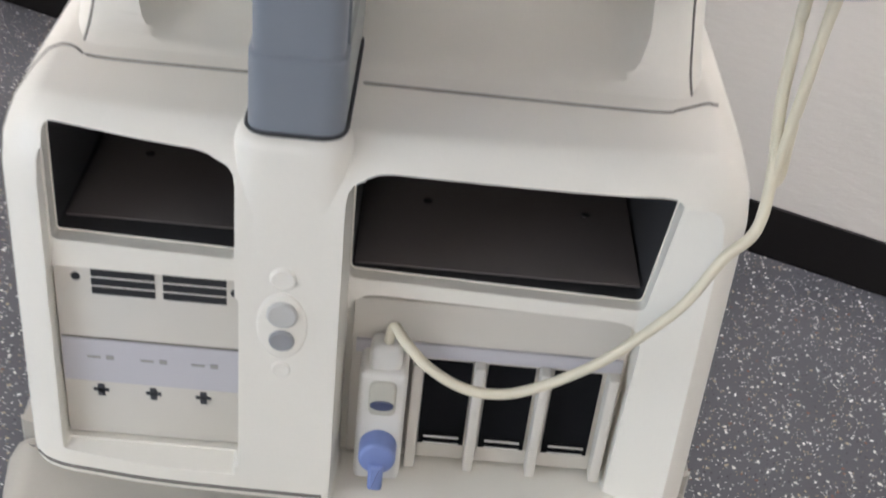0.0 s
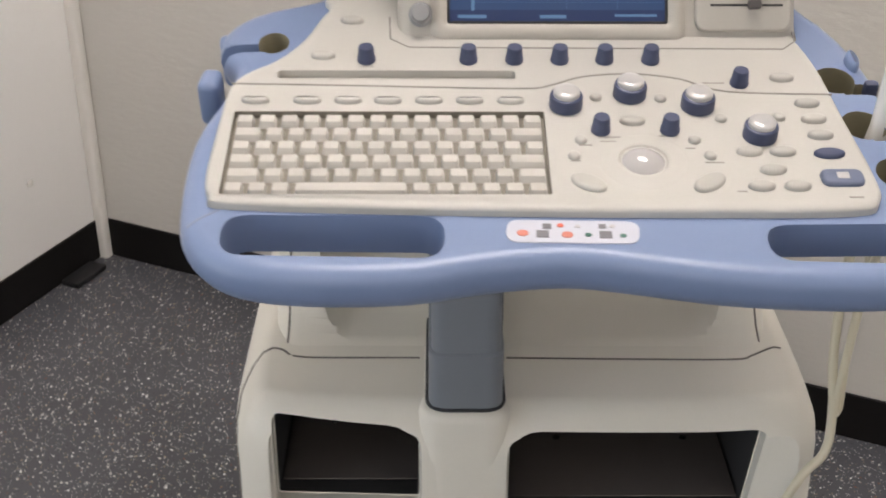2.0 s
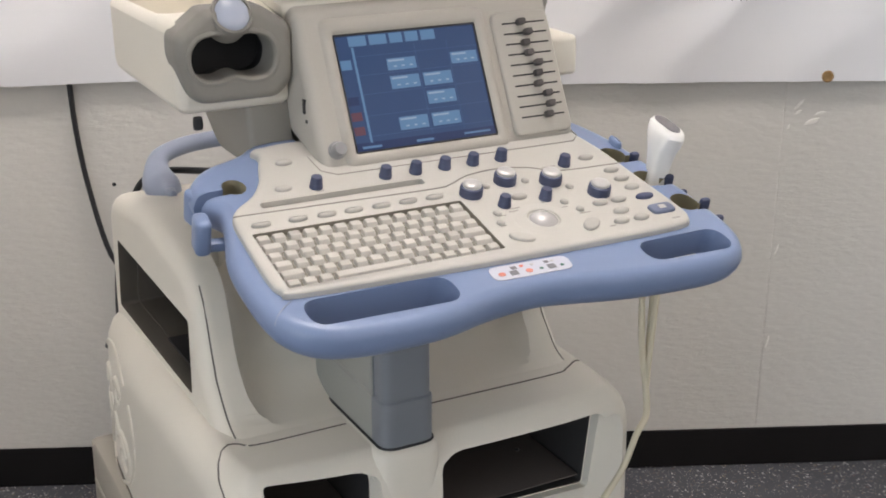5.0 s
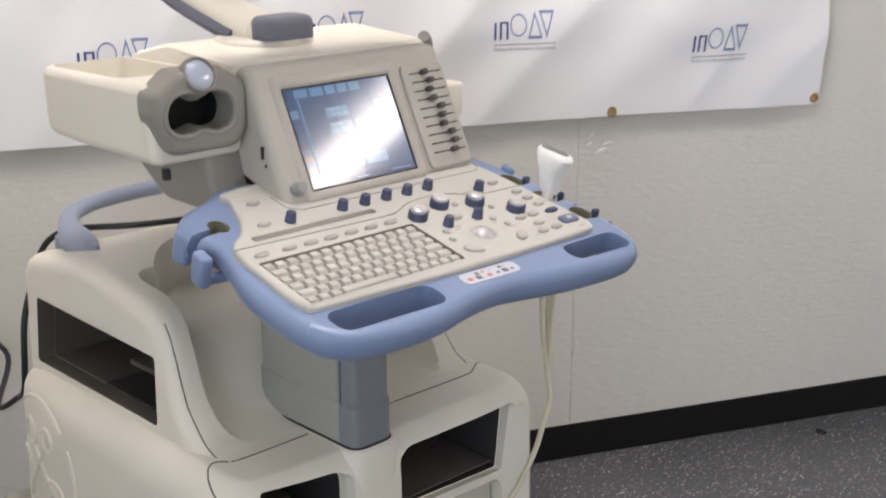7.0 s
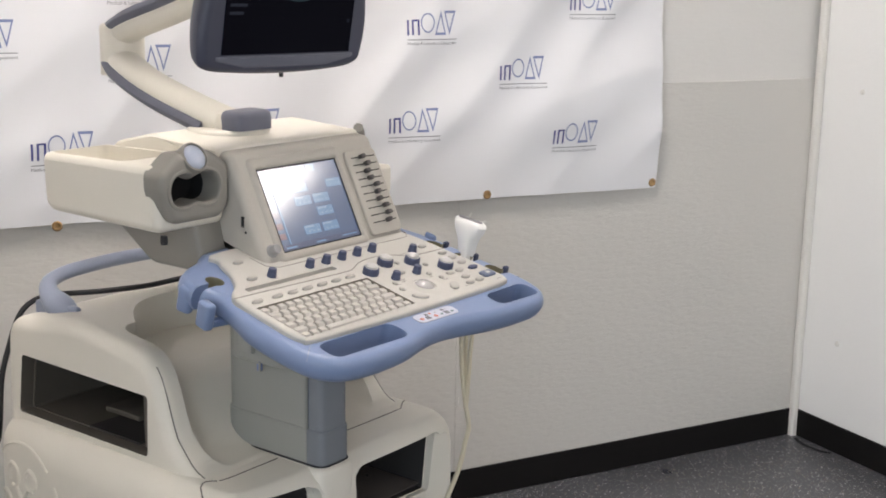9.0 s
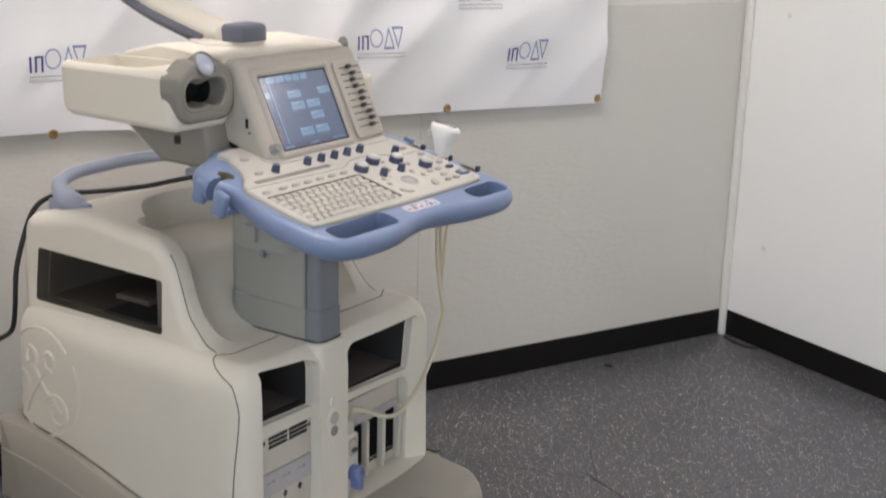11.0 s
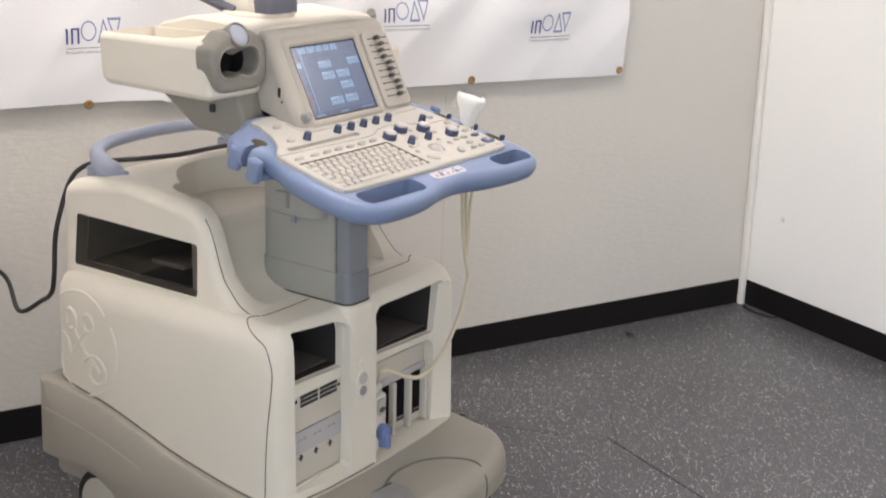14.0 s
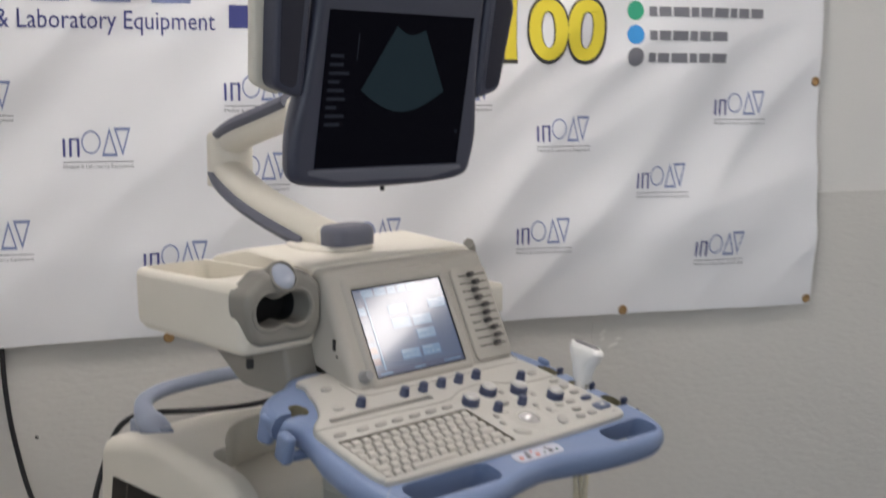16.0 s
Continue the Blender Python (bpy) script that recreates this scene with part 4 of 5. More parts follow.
well = plan(rect(-0.2085, 0.774, 0.067, 0.885))
carve(face, [cutter(rounded(well, 0.002, 2), -0.002, 0.05, CON, 1), cutter(rounded(plan(rect(-0.176, 0.934, 0.044, 0.947)), 0.005, 4), -0.003, 0.05, CON, 0)], 0.0012, 2)
TOP = 0.005
bm = bmesh.new()
tube(bm, [CON @ Vector((x, S(y), TOP)) for x, y in spline([Vector(p) for p in ((-0.216, 0.926), (-0.10, 0.923), (0.045, 0.919), (0.075, 0.924), (0.105, 0.937), (0.150, 0.942), (0.195, 0.934), (0.235, 0.915), (0.33, 0.911))], 5, False)], 0.0011, 6)
tube(bm, [CON @ Vector((x, S(y), TOP)) for x, y in ((-0.075, 1.035), (-0.073, 0.998), (-0.055, 0.984), (0.30, 0.982), (0.314, 0.995), (0.315, 1.03))], 0.0009, 6)
part("console_groove", bm, PALE_INK, console, "fine groove across the console face")

# keyboard
ROWS_OF_KEYS = [[1] * 14, [1.4] + [1] * 11 + [1.6], [1] * 14, [1.25] + [1] * 11 + [1.75], [1.6] + [1] * 10 + [1.0, 1.4], [1, 1, 1, 5] + [1] * 6]
UNIT, KX, KY, KROW = 0.2740 / 14, -0.2078, 0.8843, 0.1096 / 6
KEY_MESH = {}


def keycap(w):
    if w not in KEY_MESH:
        bm = bmesh.new()
        a, d = UNIT * w / 2 - 0.0021, KROW / COSS / 2 - 0.0023
        low = rounded(rect(-a, -d, a, d), 0.0015, 2)
        top = rounded(rect(-a + 0.0011, -d + 0.0030, a - 0.0011, d - 0.0006), 0.0015, 2)
        loft(bm, [[Vector((*p, 0.0)) for p in low], [Vector((*p, 0.0052)) for p in top], [Vector((p.x * 0.93, p.y * 0.93, 0.0056)) for p in top]])
        KEY_MESH[w] = mesh_of("key", bm, KEY, 25)
    return KEY_MESH[w]


for r, row in enumerate(ROWS_OF_KEYS):
    x = KX
    for w in row:
        y = KY - KROW * (r + 0.5)
        piece("key", keycap(w), on(x + UNIT * w / 2, y, -0.0015), console)
        x += UNIT * w


def knob_mesh(name, profile, mats, n=20):
    bm = bmesh.new()
    turned(bm, profile, None, n)
    return mesh_of(name, bm, mats)


small_knob = knob_mesh("knob", [(0.0086, 0.0), (0.0086, 0.0032), (0.0080, 0.0042), (0.0071, 0.0142), (0.0064, 0.0154), (0.002, 0.0155)], KNOB)
big_knob = knob_mesh("dial", [(0.0151, 0.0), (0.0149, 0.010), (0.0142, 0.0120), (0.0125, 0.0130), (0.002, 0.0131)], KNOB, 28)
big_cap = knob_mesh("dial_cap", [(0.0121, 0.0), (0.0118, 0.0030), (0.0104, 0.0044), (0.006, 0.0052), (0.001, 0.0054)], CAP, 28)
for x, y in ((-0.0945, 0.963), (0.001, 0.963), (0.044, 0.963), (0.0865, 0.963), (0.1285, 0.963), (0.1715, 0.963), (0.2485, 0.927), (0.115, 0.858), (0.1755, 0.858)):
    piece("knob", small_knob, on(x, y, TOP), console, "slate blue knob")
for x, y in ((0.087, 0.894), (0.146, 0.910), (0.205, 0.893), (0.253, 0.851)):
    d = piece("dial", big_knob, on(x, y, TOP), console, "slate blue dial with a pale cap")
    piece("dial_cap", big_cap, on(x, y, TOP + 0.0129), console)


def button_mesh(rx, ry, h=0.0050, mats=None):
    bm = bmesh.new()
    slab(bm, ellipse(0, 0, rx, ry, 20), -0.001, h, min(h, ry) * 0.7)
    return mesh_of("button", bm, mats or BUTTON)


round_button, oval_button, soft_key = button_mesh(0.0055, 0.0055, 0.004), button_mesh(0.0115, 0.0062), button_mesh(0.0125, 0.0050)
for x, y in ((0.115, 0.905), (0.173, 0.9035), (0.223, 0.8745), (0.275, 0.8765), (0.0965, 0.844), (0.089, 0.8225), (0.195, 0.844), (0.2055, 0.823)):
    piece("button", round_button, on(x, y, TOP), console)
for x, y in ((0.144, 0.8705), (0.240, 0.8285), (0.2685, 0.8285), (0.2555, 0.8045), (0.242, 0.7835), (0.272, 0.7835), (0.304, 0.8965), (0.305, 0.8735), (0.306, 0.851), (0.289, 0.935), (-0.1355, 0.969), (-0.111, 1.028)):
    piece("button", oval_button, on(x, y, TOP), console)
for x in (-0.1915, -0.145, -0.108, -0.0725, -0.0355, 0.001, 0.038):
    piece("button", soft_key, on(x, 0.8995, TOP), console)
pill = button_mesh(0.0165, 0.0095, 0.004)
piece("button", pill, on(0.0985, 0.7875, TOP, -32), console, "wide oval select button")
piece("button", pill, on(0.1995, 0.788, TOP, 38), console, "wide oval select button")
bm = bmesh.new()
slab(bm, ellipse(0, 0, 0.0135, 0.0068, 20), -0.001, 0.004, 0.003)
piece("button", mesh_of("button", bm, KNOB), on(0.308, 0.826, TOP), console, "slate blue button")
bm = bmesh.new()
slab(bm, rounded(rect(-0.018, -0.0105, 0.018, 0.0105), 0.008, 5), -0.001, 0.004, 0.003)
freeze = piece("button", mesh_of("button", bm, KNOB_SOFT), on(0.3115, 0.794, TOP), console, "slate blue freeze button")
bm = bmesh.new()
box(bm, -0.005, -0.004, 0.0, 0.005, 0.004, 0.0007)
piece("button_mark", mesh_of("button_mark", bm, CAP), on(0.3115, 0.794, TOP + 0.0038), console)
bm = bmesh.new()
turned(bm, [(0.038, 0.0), (0.038, 0.0004), (0.0365, 0.0007), (0.026, 0.0007), (0.0235, 0.0018), (0.0212, 0.0018), (0.0198, 0.0004)], on(0.1475, 0.8165, TOP - 0.0005), 36)
part("ball_ring", bm, PANEL, console)
bm = bmesh.new()
bmesh.ops.create_uvsphere(bm, u_segments=28, v_segments=16, radius=0.0235, matrix=on(0.1475, 0.8165, TOP - 0.0145))
part("trackball", bm, BALL, console, "pale glossy trackball")
for x, y, w in ((0.122, 0.849, 0.02), (0.120, 0.843, 0.014), (0.172, 0.851, 0.014), (0.10, 0.838, 0.012), (0.208, 0.815, 0.016), (0.19, 0.834, 0.008), (0.09, 0.817, 0.008), (0.225, 0.778, 0.008), (0.318, 0.771, 0.012), (-0.093, 0.953, 0.01), (0.225, 0.928, 0.02)):
    bm = bmesh.new()
    box(bm, x - w / 2, S(y) - 0.0008, TOP, x + w / 2, S(y) + 0.0008, TOP + 0.0003, m=CON)
    part("print_bar", bm, PALE_INK, console)

# sticker with printed symbols
bm = bmesh.new()
slab(bm, rounded(plan([(0.027, 0.726), (0.134, 0.724), (0.137, 0.750), (0.029, 0.752)]), 0.011, 5), -0.0045, -0.0030, m=CON)
sticker = part("symbol_sticker", bm, STICKER, console, "pale sticker with red and grey symbols")
for x, y, r, mat in ((0.048, 0.733, 0.006, ORANGE), (0.064, 0.732, 0.007, INK), (0.068, 0.741, 0.005, INK), (0.079, 0.742, 0.0035, RED), (0.084, 0.731, 0.006, ORANGE), (0.093, 0.741, 0.003, STRIP), (0.101, 0.731, 0.0035, GREEN), (0.115, 0.731, 0.007, INK), (0.113, 0.741, 0.004, INK), (0.121, 0.741, 0.003, STRIP), (0.129, 0.730, 0.0035, GREEN)):
    bm = bmesh.new()
    x, y, r = x - 0.007, y + 0.003, r * 0.8
    if mat is INK:
        box(bm, x - r * 0.9, S(y) - r * 0.75, -0.0031, x + r * 0.9, S(y) + r * 0.75, -0.0025, m=CON)
    else:
        slab(bm, ellipse(x, S(y), r, r * 0.8, 12), -0.0031, -0.0025, m=CON)
        if r > 0.0055:
            slab(bm, ellipse(x, S(y), r * 0.4, r * 0.35, 8), -0.0026, -0.0022, m=CON)
    part("symbol", bm, SOFT_INK if mat is INK else mat, sticker)

# joint across the tray's corner
bm = bmesh.new()
tube(bm, project(console, [CON @ Vector((-0.200 - 0.0045 * k, S(0.773 - 0.0034 * k), 0.05)) for k in range(10)], (0, 0.2, -1)), 0.0008, 6)
part("tray_joint", bm, HANDLE, console, "fine joint across the tray corner")

# cable hooks
for x, y, h, w, d, t in ((0.378, 0.938, -0.010, 0.010, 0.010, 0.020), (0.384, 0.912, -0.018, 0.014, 0.009, 0.014), (0.388, 0.872, -0.010, 0.010, 0.010, 0.020), (0.394, 0.848, -0.018, 0.014, 0.009, 0.014), (0.398, 0.806, -0.010, 0.010, 0.010, 0.020), (0.404, 0.782, -0.020, 0.014, 0.009, 0.014)):
    bm = bmesh.new()
    box(bm, x - w, S(y) - d / 2, h - t / 2, x + w * 0.4, S(y) + d / 2, h + t / 2, 0.004, CON)
    part("cable_hook", bm, KNOB, console, "slate blue cable hook")
bm = bmesh.new()
slab(bm, ellipse(0.364, S(0.970), 0.006, 0.014, 16), -0.02, 0.006, 0.005, CON)
part("cable_hook", bm, BLUE, console, "periwinkle cable hook")
for x, y, w, t in ((-0.231, 1.018, 0.014, 14), (-0.243, 0.958, 0.016, -6)):
    bm = bmesh.new()
    box(bm, -0.010, -w, -0.058, 0.010, w, -0.010, 0.007, on(x, y, 0, t), seg=3)
    box(bm, -0.008, -w * 0.5, -0.058, 0.06, w * 0.5, -0.044, 0.005, on(x, y, 0, t))
    part("cable_hook", bm, BLUE, console, "periwinkle cable hook")

# ---- touch display housing ----
hs_side = rounded([(0.990, 0.985), (1.093, 1.194), (1.30, 1.205), (1.42, 1.17), (1.40, 1.06), (1.08, 0.985)], [0.012, 0.022, 0.1, 0.05, 0.05, 0.02], 6)
bm = bmesh.new()
rows = []
for x, d in ((-0.070, 0.018), (-0.068, 0.009), (-0.062, 0.002), (-0.055, 0.0), (0.300, 0.0), (0.308, 0.002), (0.314, 0.009), (0.316, 0.018)):
    rows.append([Vector((x, p.x, p.y)) for p in inset(anticlockwise(hs_side), d)])
loft(bm, rows)
housing = part("display_housing", bm, HOUSING, machine, "light grey housing of the touch display")
# frame on the slanted front: x across, y up the slope, z out
dirn = Vector((0, 0.103, 0.209)).normalized()
outn = Vector((0, -dirn.z, dirn.y))
FRONT = Matrix(((1, 0, 0, 0), (0, dirn.y, outn.y, 0.990), (0, dirn.z, outn.z, 0.985), (0, 0, 0, 1)))
bm = bmesh.new()
outer = anticlockwise(rounded(rect(-0.034, 0.022, 0.203, 0.215), 0.01, 4))
inner = anticlockwise(rounded(rect(-0.022, 0.037, 0.190, 0.196), 0.003, 4))
rings = [[FRONT @ Vector((*p, h)) for p in o] for o, h in ((inset(outer, -0.004), 0.0), (inset(outer, -0.001), 0.0035), (inset(outer, 0.003), 0.006), (inset(inner, -0.006), 0.0065), (inset(inner, -0.002), 0.0050), (inner, 0.0025), (inner, 0.0))]
loft(bm, rings, caps=False)
part("screen_frame", bm, HOUSING, housing)
bm = bmesh.new()
box(bm, -0.0235, 0.0355, -0.002, 0.1915, 0.1975, 0.0012, m=FRONT)
touch = part("touch_screen", bm, SCREEN_BLUE, housing, "blue touch display with pale buttons")
bm = bmesh.new()
loft(bm, [[FRONT @ Vector((*p, h)) for p in o] for o, h in ((inner, 0.001), (inner, 0.0024), (inset(inner, 0.0028), 0.0024), (inset(inner, 0.0028), 0.001))], caps=False)
part("gasket", bm, BLACK, housing, "black gasket round the display")
fields = [(0.03, 0.940, 0.10, 0.985, SCREEN_DEEP), (0.02, 0.905, 0.98, 0.985, SCREEN_BLUE), (0.10, 0.89, 0.22, 0.975, SCREEN_LIGHT), (0.24, 0.89, 0.36, 0.975, SCREEN_LIGHT), (0.38, 0.89, 0.47, 0.975, SCREEN_LIGHT), (0.49, 0.89, 0.58, 0.975, SCREEN_LIGHT), (0.60, 0.89, 0.70, 0.975, SCREEN_LIGHT),
          (0.33, 0.66, 0.53, 0.76, SCREEN_LIGHT), (0.78, 0.66, 0.97, 0.76, SCREEN_LIGHT), (0.33, 0.50, 0.53, 0.61, SCREEN_LIGHT), (0.56, 0.50, 0.76, 0.61, SCREEN_LIGHT), (0.56, 0.34, 0.76, 0.45, SCREEN_LIGHT), (0.33, 0.15, 0.53, 0.26, SCREEN_LIGHT), (0.56, 0.15, 0.76, 0.26, SCREEN_LIGHT),
          (0.02, 0.70, 0.09, 0.78, SCREEN_LIGHT), (0.02, 0.55, 0.09, 0.62, SCREEN_BLUE), (0.02, 0.40, 0.09, 0.47, SCREEN_DEEP), (0.02, 0.27, 0.09, 0.34, SCREEN_RED), (0.02, 0.15, 0.09, 0.22, SCREEN_RED), (0.01, 0.02, 0.99, 0.085, SCREEN_DEEP), (0.05, 0.035, 0.18, 0.055, SCREEN_LIGHT), (0.42, 0.035, 0.54, 0.055, SCREEN_LIGHT), (0.76, 0.045, 0.95, 0.06, SCREEN_LIGHT), (0.11, 0.08, 0.125, 0.88, SCREEN_LIGHT)]
for k, (a, b, c, d, mat) in enumerate(fields):
    bm = bmesh.new()
    box(bm, -0.022 + 0.212 * a, 0.037 + 0.159 * b, 0.001, -0.022 + 0.212 * c, 0.037 + 0.159 * d, 0.0015 + 0.00002 * k, m=FRONT)
    part("screen_field", bm, mat, touch)
for a, b, c, d, mat in fields[7:14]:
    bm = bmesh.new()
    box(bm, -0.022 + 0.212 * (a + 0.01), 0.037 + 0.159 * (d - 0.028), 0.001, -0.022 + 0.212 * (a + 0.6 * (c - a)), 0.037 + 0.159 * (d - 0.012), 0.0022, m=FRONT)
    part("screen_text", bm, SCREEN_TEXT, touch)
    for k in range(3):
        bm = bmesh.new()
        x = a + (c - a) * (0.2 + 0.28 * k)
        box(bm, -0.022 + 0.212 * x, 0.037 + 0.159 * (b + 0.025), 0.001, -0.022 + 0.212 * (x + 0.022), 0.037 + 0.159 * (b + 0.037), 0.0022, m=FRONT)
        part("screen_text", bm, SCREEN_TEXT, touch)
for a, b, c, d in ((0.54, 0.09, 0.543, 0.87), (0.77, 0.09, 0.773, 0.87), (0.125, 0.30, 0.98, 0.3035), (0.125, 0.48, 0.98, 0.4835), (0.125, 0.64, 0.98, 0.6435), (0.125, 0.80, 0.98, 0.8035), (0.125, 0.13, 0.98, 0.1335)):
    bm = bmesh.new()
    box(bm, -0.022 + 0.212 * a, 0.037 + 0.159 * b, 0.001, -0.022 + 0.212 * c, 0.037 + 0.159 * d, 0.00148, m=FRONT)
    part("screen_line", bm, SCREEN_LINE, touch)

# slide controls
bm = bmesh.new()
slab(bm, rounded([(0.216, 0.030), (0.308, 0.030), (0.306, 0.205), (0.216, 0.205)], 0.012, 4), 0.0, 0.006, 0.003, FRONT)
gains = part("slider_plate", bm, HOUSING, housing, "raised plate with ten slide controls")
for k in range(10):
    y = 0.188 - 0.0148 * k
    bm = bmesh.new()
    box(bm, 0.230, y - 0.0011, 0.0052, 0.299, y + 0.0011, 0.0064, m=FRONT)
    part("slider_slot", bm, BLACK, gains)
    x = 0.258 + 0.006 * math.sin(k * 1.9) + 0.0021 * k
    bm = bmesh.new()
    box(bm, x - 0.006, y - 0.0045, 0.006, x + 0.006, y + 0.0045, 0.017, 0.0022, FRONT)
    part("slider_grip", bm, GRIP, gains)
bm = bmesh.new()
turned(bm, [(0.012, 0.0), (0.012, 0.002), (0.0095, 0.003), (0.009, 0.014), (0.008, 0.0165), (0.002, 0.017)], FRONT @ Matrix.Translation((-0.047, 0.046, 0.0)), 24)
part("volume_knob", bm, PEDAL, housing, "grey volume knob")
bm = bmesh.new()
box(bm, -0.0715, 1.055, 1.067, -0.069, 1.0615, 1.086)
box(bm, -0.0715, 1.049, 1.056, -0.069, 1.053, 1.060)
part("usb_port", bm, BLACK, housing)
bm = bmesh.new()
top_side = anticlockwise(rounded([(1.113, 1.178), (1.121, 1.2010), (1.30, 1.2125), (1.405, 1.188), (1.425, 1.15), (1.30, 1.15)], [0.003, 0.008, 0.08, 0.03, 0.01, 0.01], 5))
loft(bm, [[Vector((x, p.x, p.y)) for p in inset(top_side, d)] for x, d in ((-0.071, 0.005), (-0.068, 0.002), (-0.062, 0.0), (0.308, 0.0), (0.314, 0.002), (0.317, 0.005))])
part("top_cover", bm, CREAM, housing, "cream top cover")
bm = bmesh.new()
slab(bm, ellipse(0.085, 1.255, 0.085, 0.075, 32), 1.19, 1.216, 0.008)
part("pivot_base", bm, CREAM, housing)

# right-hand holder
bm = bmesh.new()
box(bm, 0.312, 1.072, 1.072, 0.362, 1.165, 1.130, 0.008, seg=3)
part("side_pouch", bm, CREAM, machine, "cream side holder")
bm = bmesh.new()
tube(bm, [(0.312, 1.12, 1.205), (0.325, 1.13, 1.195), (0.334, 1.14, 1.17), (0.338, 1.15, 1.145), (0.332, 1.16, 1.135)], [0.010, 0.012, 0.014, 0.014, 0.010], 10)
part("side_hook", bm, BEZEL, machine, "grey side hook")

# left-hand warmer box with an oval mouth and a clear dome
bm = bmesh.new()
bx_side = rounded([(1.105, 1.068), (1.422, 1.073), (1.427, 1.181), (1.115, 1.187)], [0.02, 0.03, 0.015, 0.02], 5)
rows = []
for x, d in ((-0.222, 0.016), (-0.220, 0.008), (-0.214, 0.002), (-0.206, 0.0), (-0.078, 0.0), (-0.071, 0.004)):
    rows.append([Vector((x, p.x, p.y)) for p in inset(anticlockwise(bx_side), d)])
loft(bm, rows)
HOLE = anticlockwise(spline([Vector((p[0], p[1] + 0.013)) for p in ((-0.205, 1.130), (-0.196, 1.151), (-0.172, 1.157), (-0.150, 1.153), (-0.128, 1.157), (-0.106, 1.150), (-0.097, 1.130), (-0.105, 1.108), (-0.128, 1.103), (-0.150, 1.109), (-0.172, 1.103), (-0.196, 1.108))], 4))
pod = part("side_box", bm, [CREAM, CREAM, BLACK], machine, "cream side box with an open top tray")
carve(pod, [cutter(inset(HOLE, -0.008), 1.02, 1.17, AY, 2), cutter(rounded([(-0.21, 1.20), (-0.085, 1.20), (-0.085, 1.415), (-0.21, 1.415)], 0.02, 4), 1.145, 1.3, Matrix(), 1)], 0.004, 2)
bm = bmesh.new()
slab(bm, rounded([(-0.226, 1.146), (-0.207, 1.084), (-0.090, 1.084), (-0.068, 1.108), (-0.068, 1.178), (-0.11, 1.205), (-0.185, 1.205), (-0.226, 1.174)], [0.03, 0.035, 0.03, 0.03, 0.03, 0.02, 0.02, 0.02], 5), -1.135, -1.088, 0.014, mm)
mouth = part("mouth_bezel", bm, [BEZEL, BLACK], pod, "grey bezel with an oval mouth")
carve(mouth, [cutter(inset(HOLE, -0.007), 1.02, 1.18, AY, 1)])
bm = bmesh.new()
loft(bm, [[Vector((p.x, y, p.y)) for p in inset(HOLE, d)] for d, y in ((-0.0095, 1.0905), (-0.0088, 1.0872), (-0.0068, 1.0862), (-0.004, 1.0862), (-0.002, 1.0880), (-0.001, 1.092), (0.0, 1.099), (0.0, 1.13))], caps=False)
part("mouth_lip", bm, BEZEL, pod, "raised lip round the mouth")
bm = bmesh.new()
m = Matrix.Translation((-0.149, 1.098, 1.194)) @ Matrix.Rotation(radians(60), 4, "X")
turned(bm, [(0.026, -0.03), (0.028, 0.004), (0.0265, 0.009), (0.0235, 0.010), (0.0225, 0.006)], m, 32)
part("dome_ring", bm, BEZEL, pod)
bm = bmesh.new()
turned(bm, [(0.023, 0.0), (0.0225, 0.007), (0.019, 0.0105), (0.011, 0.013), (0.001, 0.0135)], m, 32)
part("dome", bm, DOME, pod, "clear blue-tinted dome")
bm = bmesh.new()
turned(bm, [(0.006, 0.0), (0.007, 0.006), (0.006, 0.016)], Matrix.Translation((-0.191, 1.128, 1.045)), 14)
part("thumb_screw", bm, BLACK, pod)
bm = bmesh.new()
slab(bm, rounded([(1.12, 1.08), (1.10, 1.0), (1.13, 0.985), (1.24, 0.985), (1.38, 1.08)], [0.01, 0.02, 0.02, 0.06, 0.01], 4), -0.13, -0.060, 0.01, AX, both=True)
part("neck_bracket", bm, BEZEL, machine, "grey neck under the side box")

# monitor arm
bm = bmesh.new()
low = spline([(0.085, 1.235, 1.216), (0.072, 1.30, 1.236), (0.060, 1.42, 1.275), (0.075, 1.53, 1.312), (0.095, 1.585, 1.335)], 5, False)
tube(bm, low, [0.038 - 0.004 * k / (len(low) - 1) for k in range(len(low))], 16, flat=0.85)
slab(bm, ellipse(0.095, 1.575, 0.045, 0.045, 28), 1.295, 1.40, 0.01)
up_arm = spline([(0.095, 1.575, 1.375), (0.075, 1.50, 1.400), (0.075, 1.40, 1.430), (0.085, 1.30, 1.465), (0.09, 1.20, 1.50)], 5, False)
tube(bm, up_arm, 0.034, 16, flat=0.8)
arm = part("monitor_arm", bm, CREAM, machine, "cream folding monitor arm")
bm = bmesh.new()
tube(bm, [p + Vector((-0.026, 0, -0.016)) for p in low[4:]], 0.0185, 10, flat=0.8)
tube(bm, [p + Vector((-0.024, 0, 0.018)) for p in up_arm[:14]], 0.0175, 10, flat=0.8)
part("arm_strip", bm, ARM_GREY, arm, "slate cover strip along the arm")
bm = bmesh.new()
turned(bm, [(0.046, 1.210), (0.047, 1.22), (0.046, 1.234), (0.040, 1.244), (0.01, 1.247)], Matrix.Translation((0.085, 1.225, 0.0)), 30)
part("pivot_hub", bm, CREAM, arm)
bm = bmesh.new()
slab(bm, rounded([(0.036, 1.172), (0.131, 1.172), (0.134, 1.240), (0.036, 1.236)], 0.026, 5), 1.216, 1.2520, 0.013)
part("pivot_cap", bm, ARM_GREY, arm, "slate pivot cap")

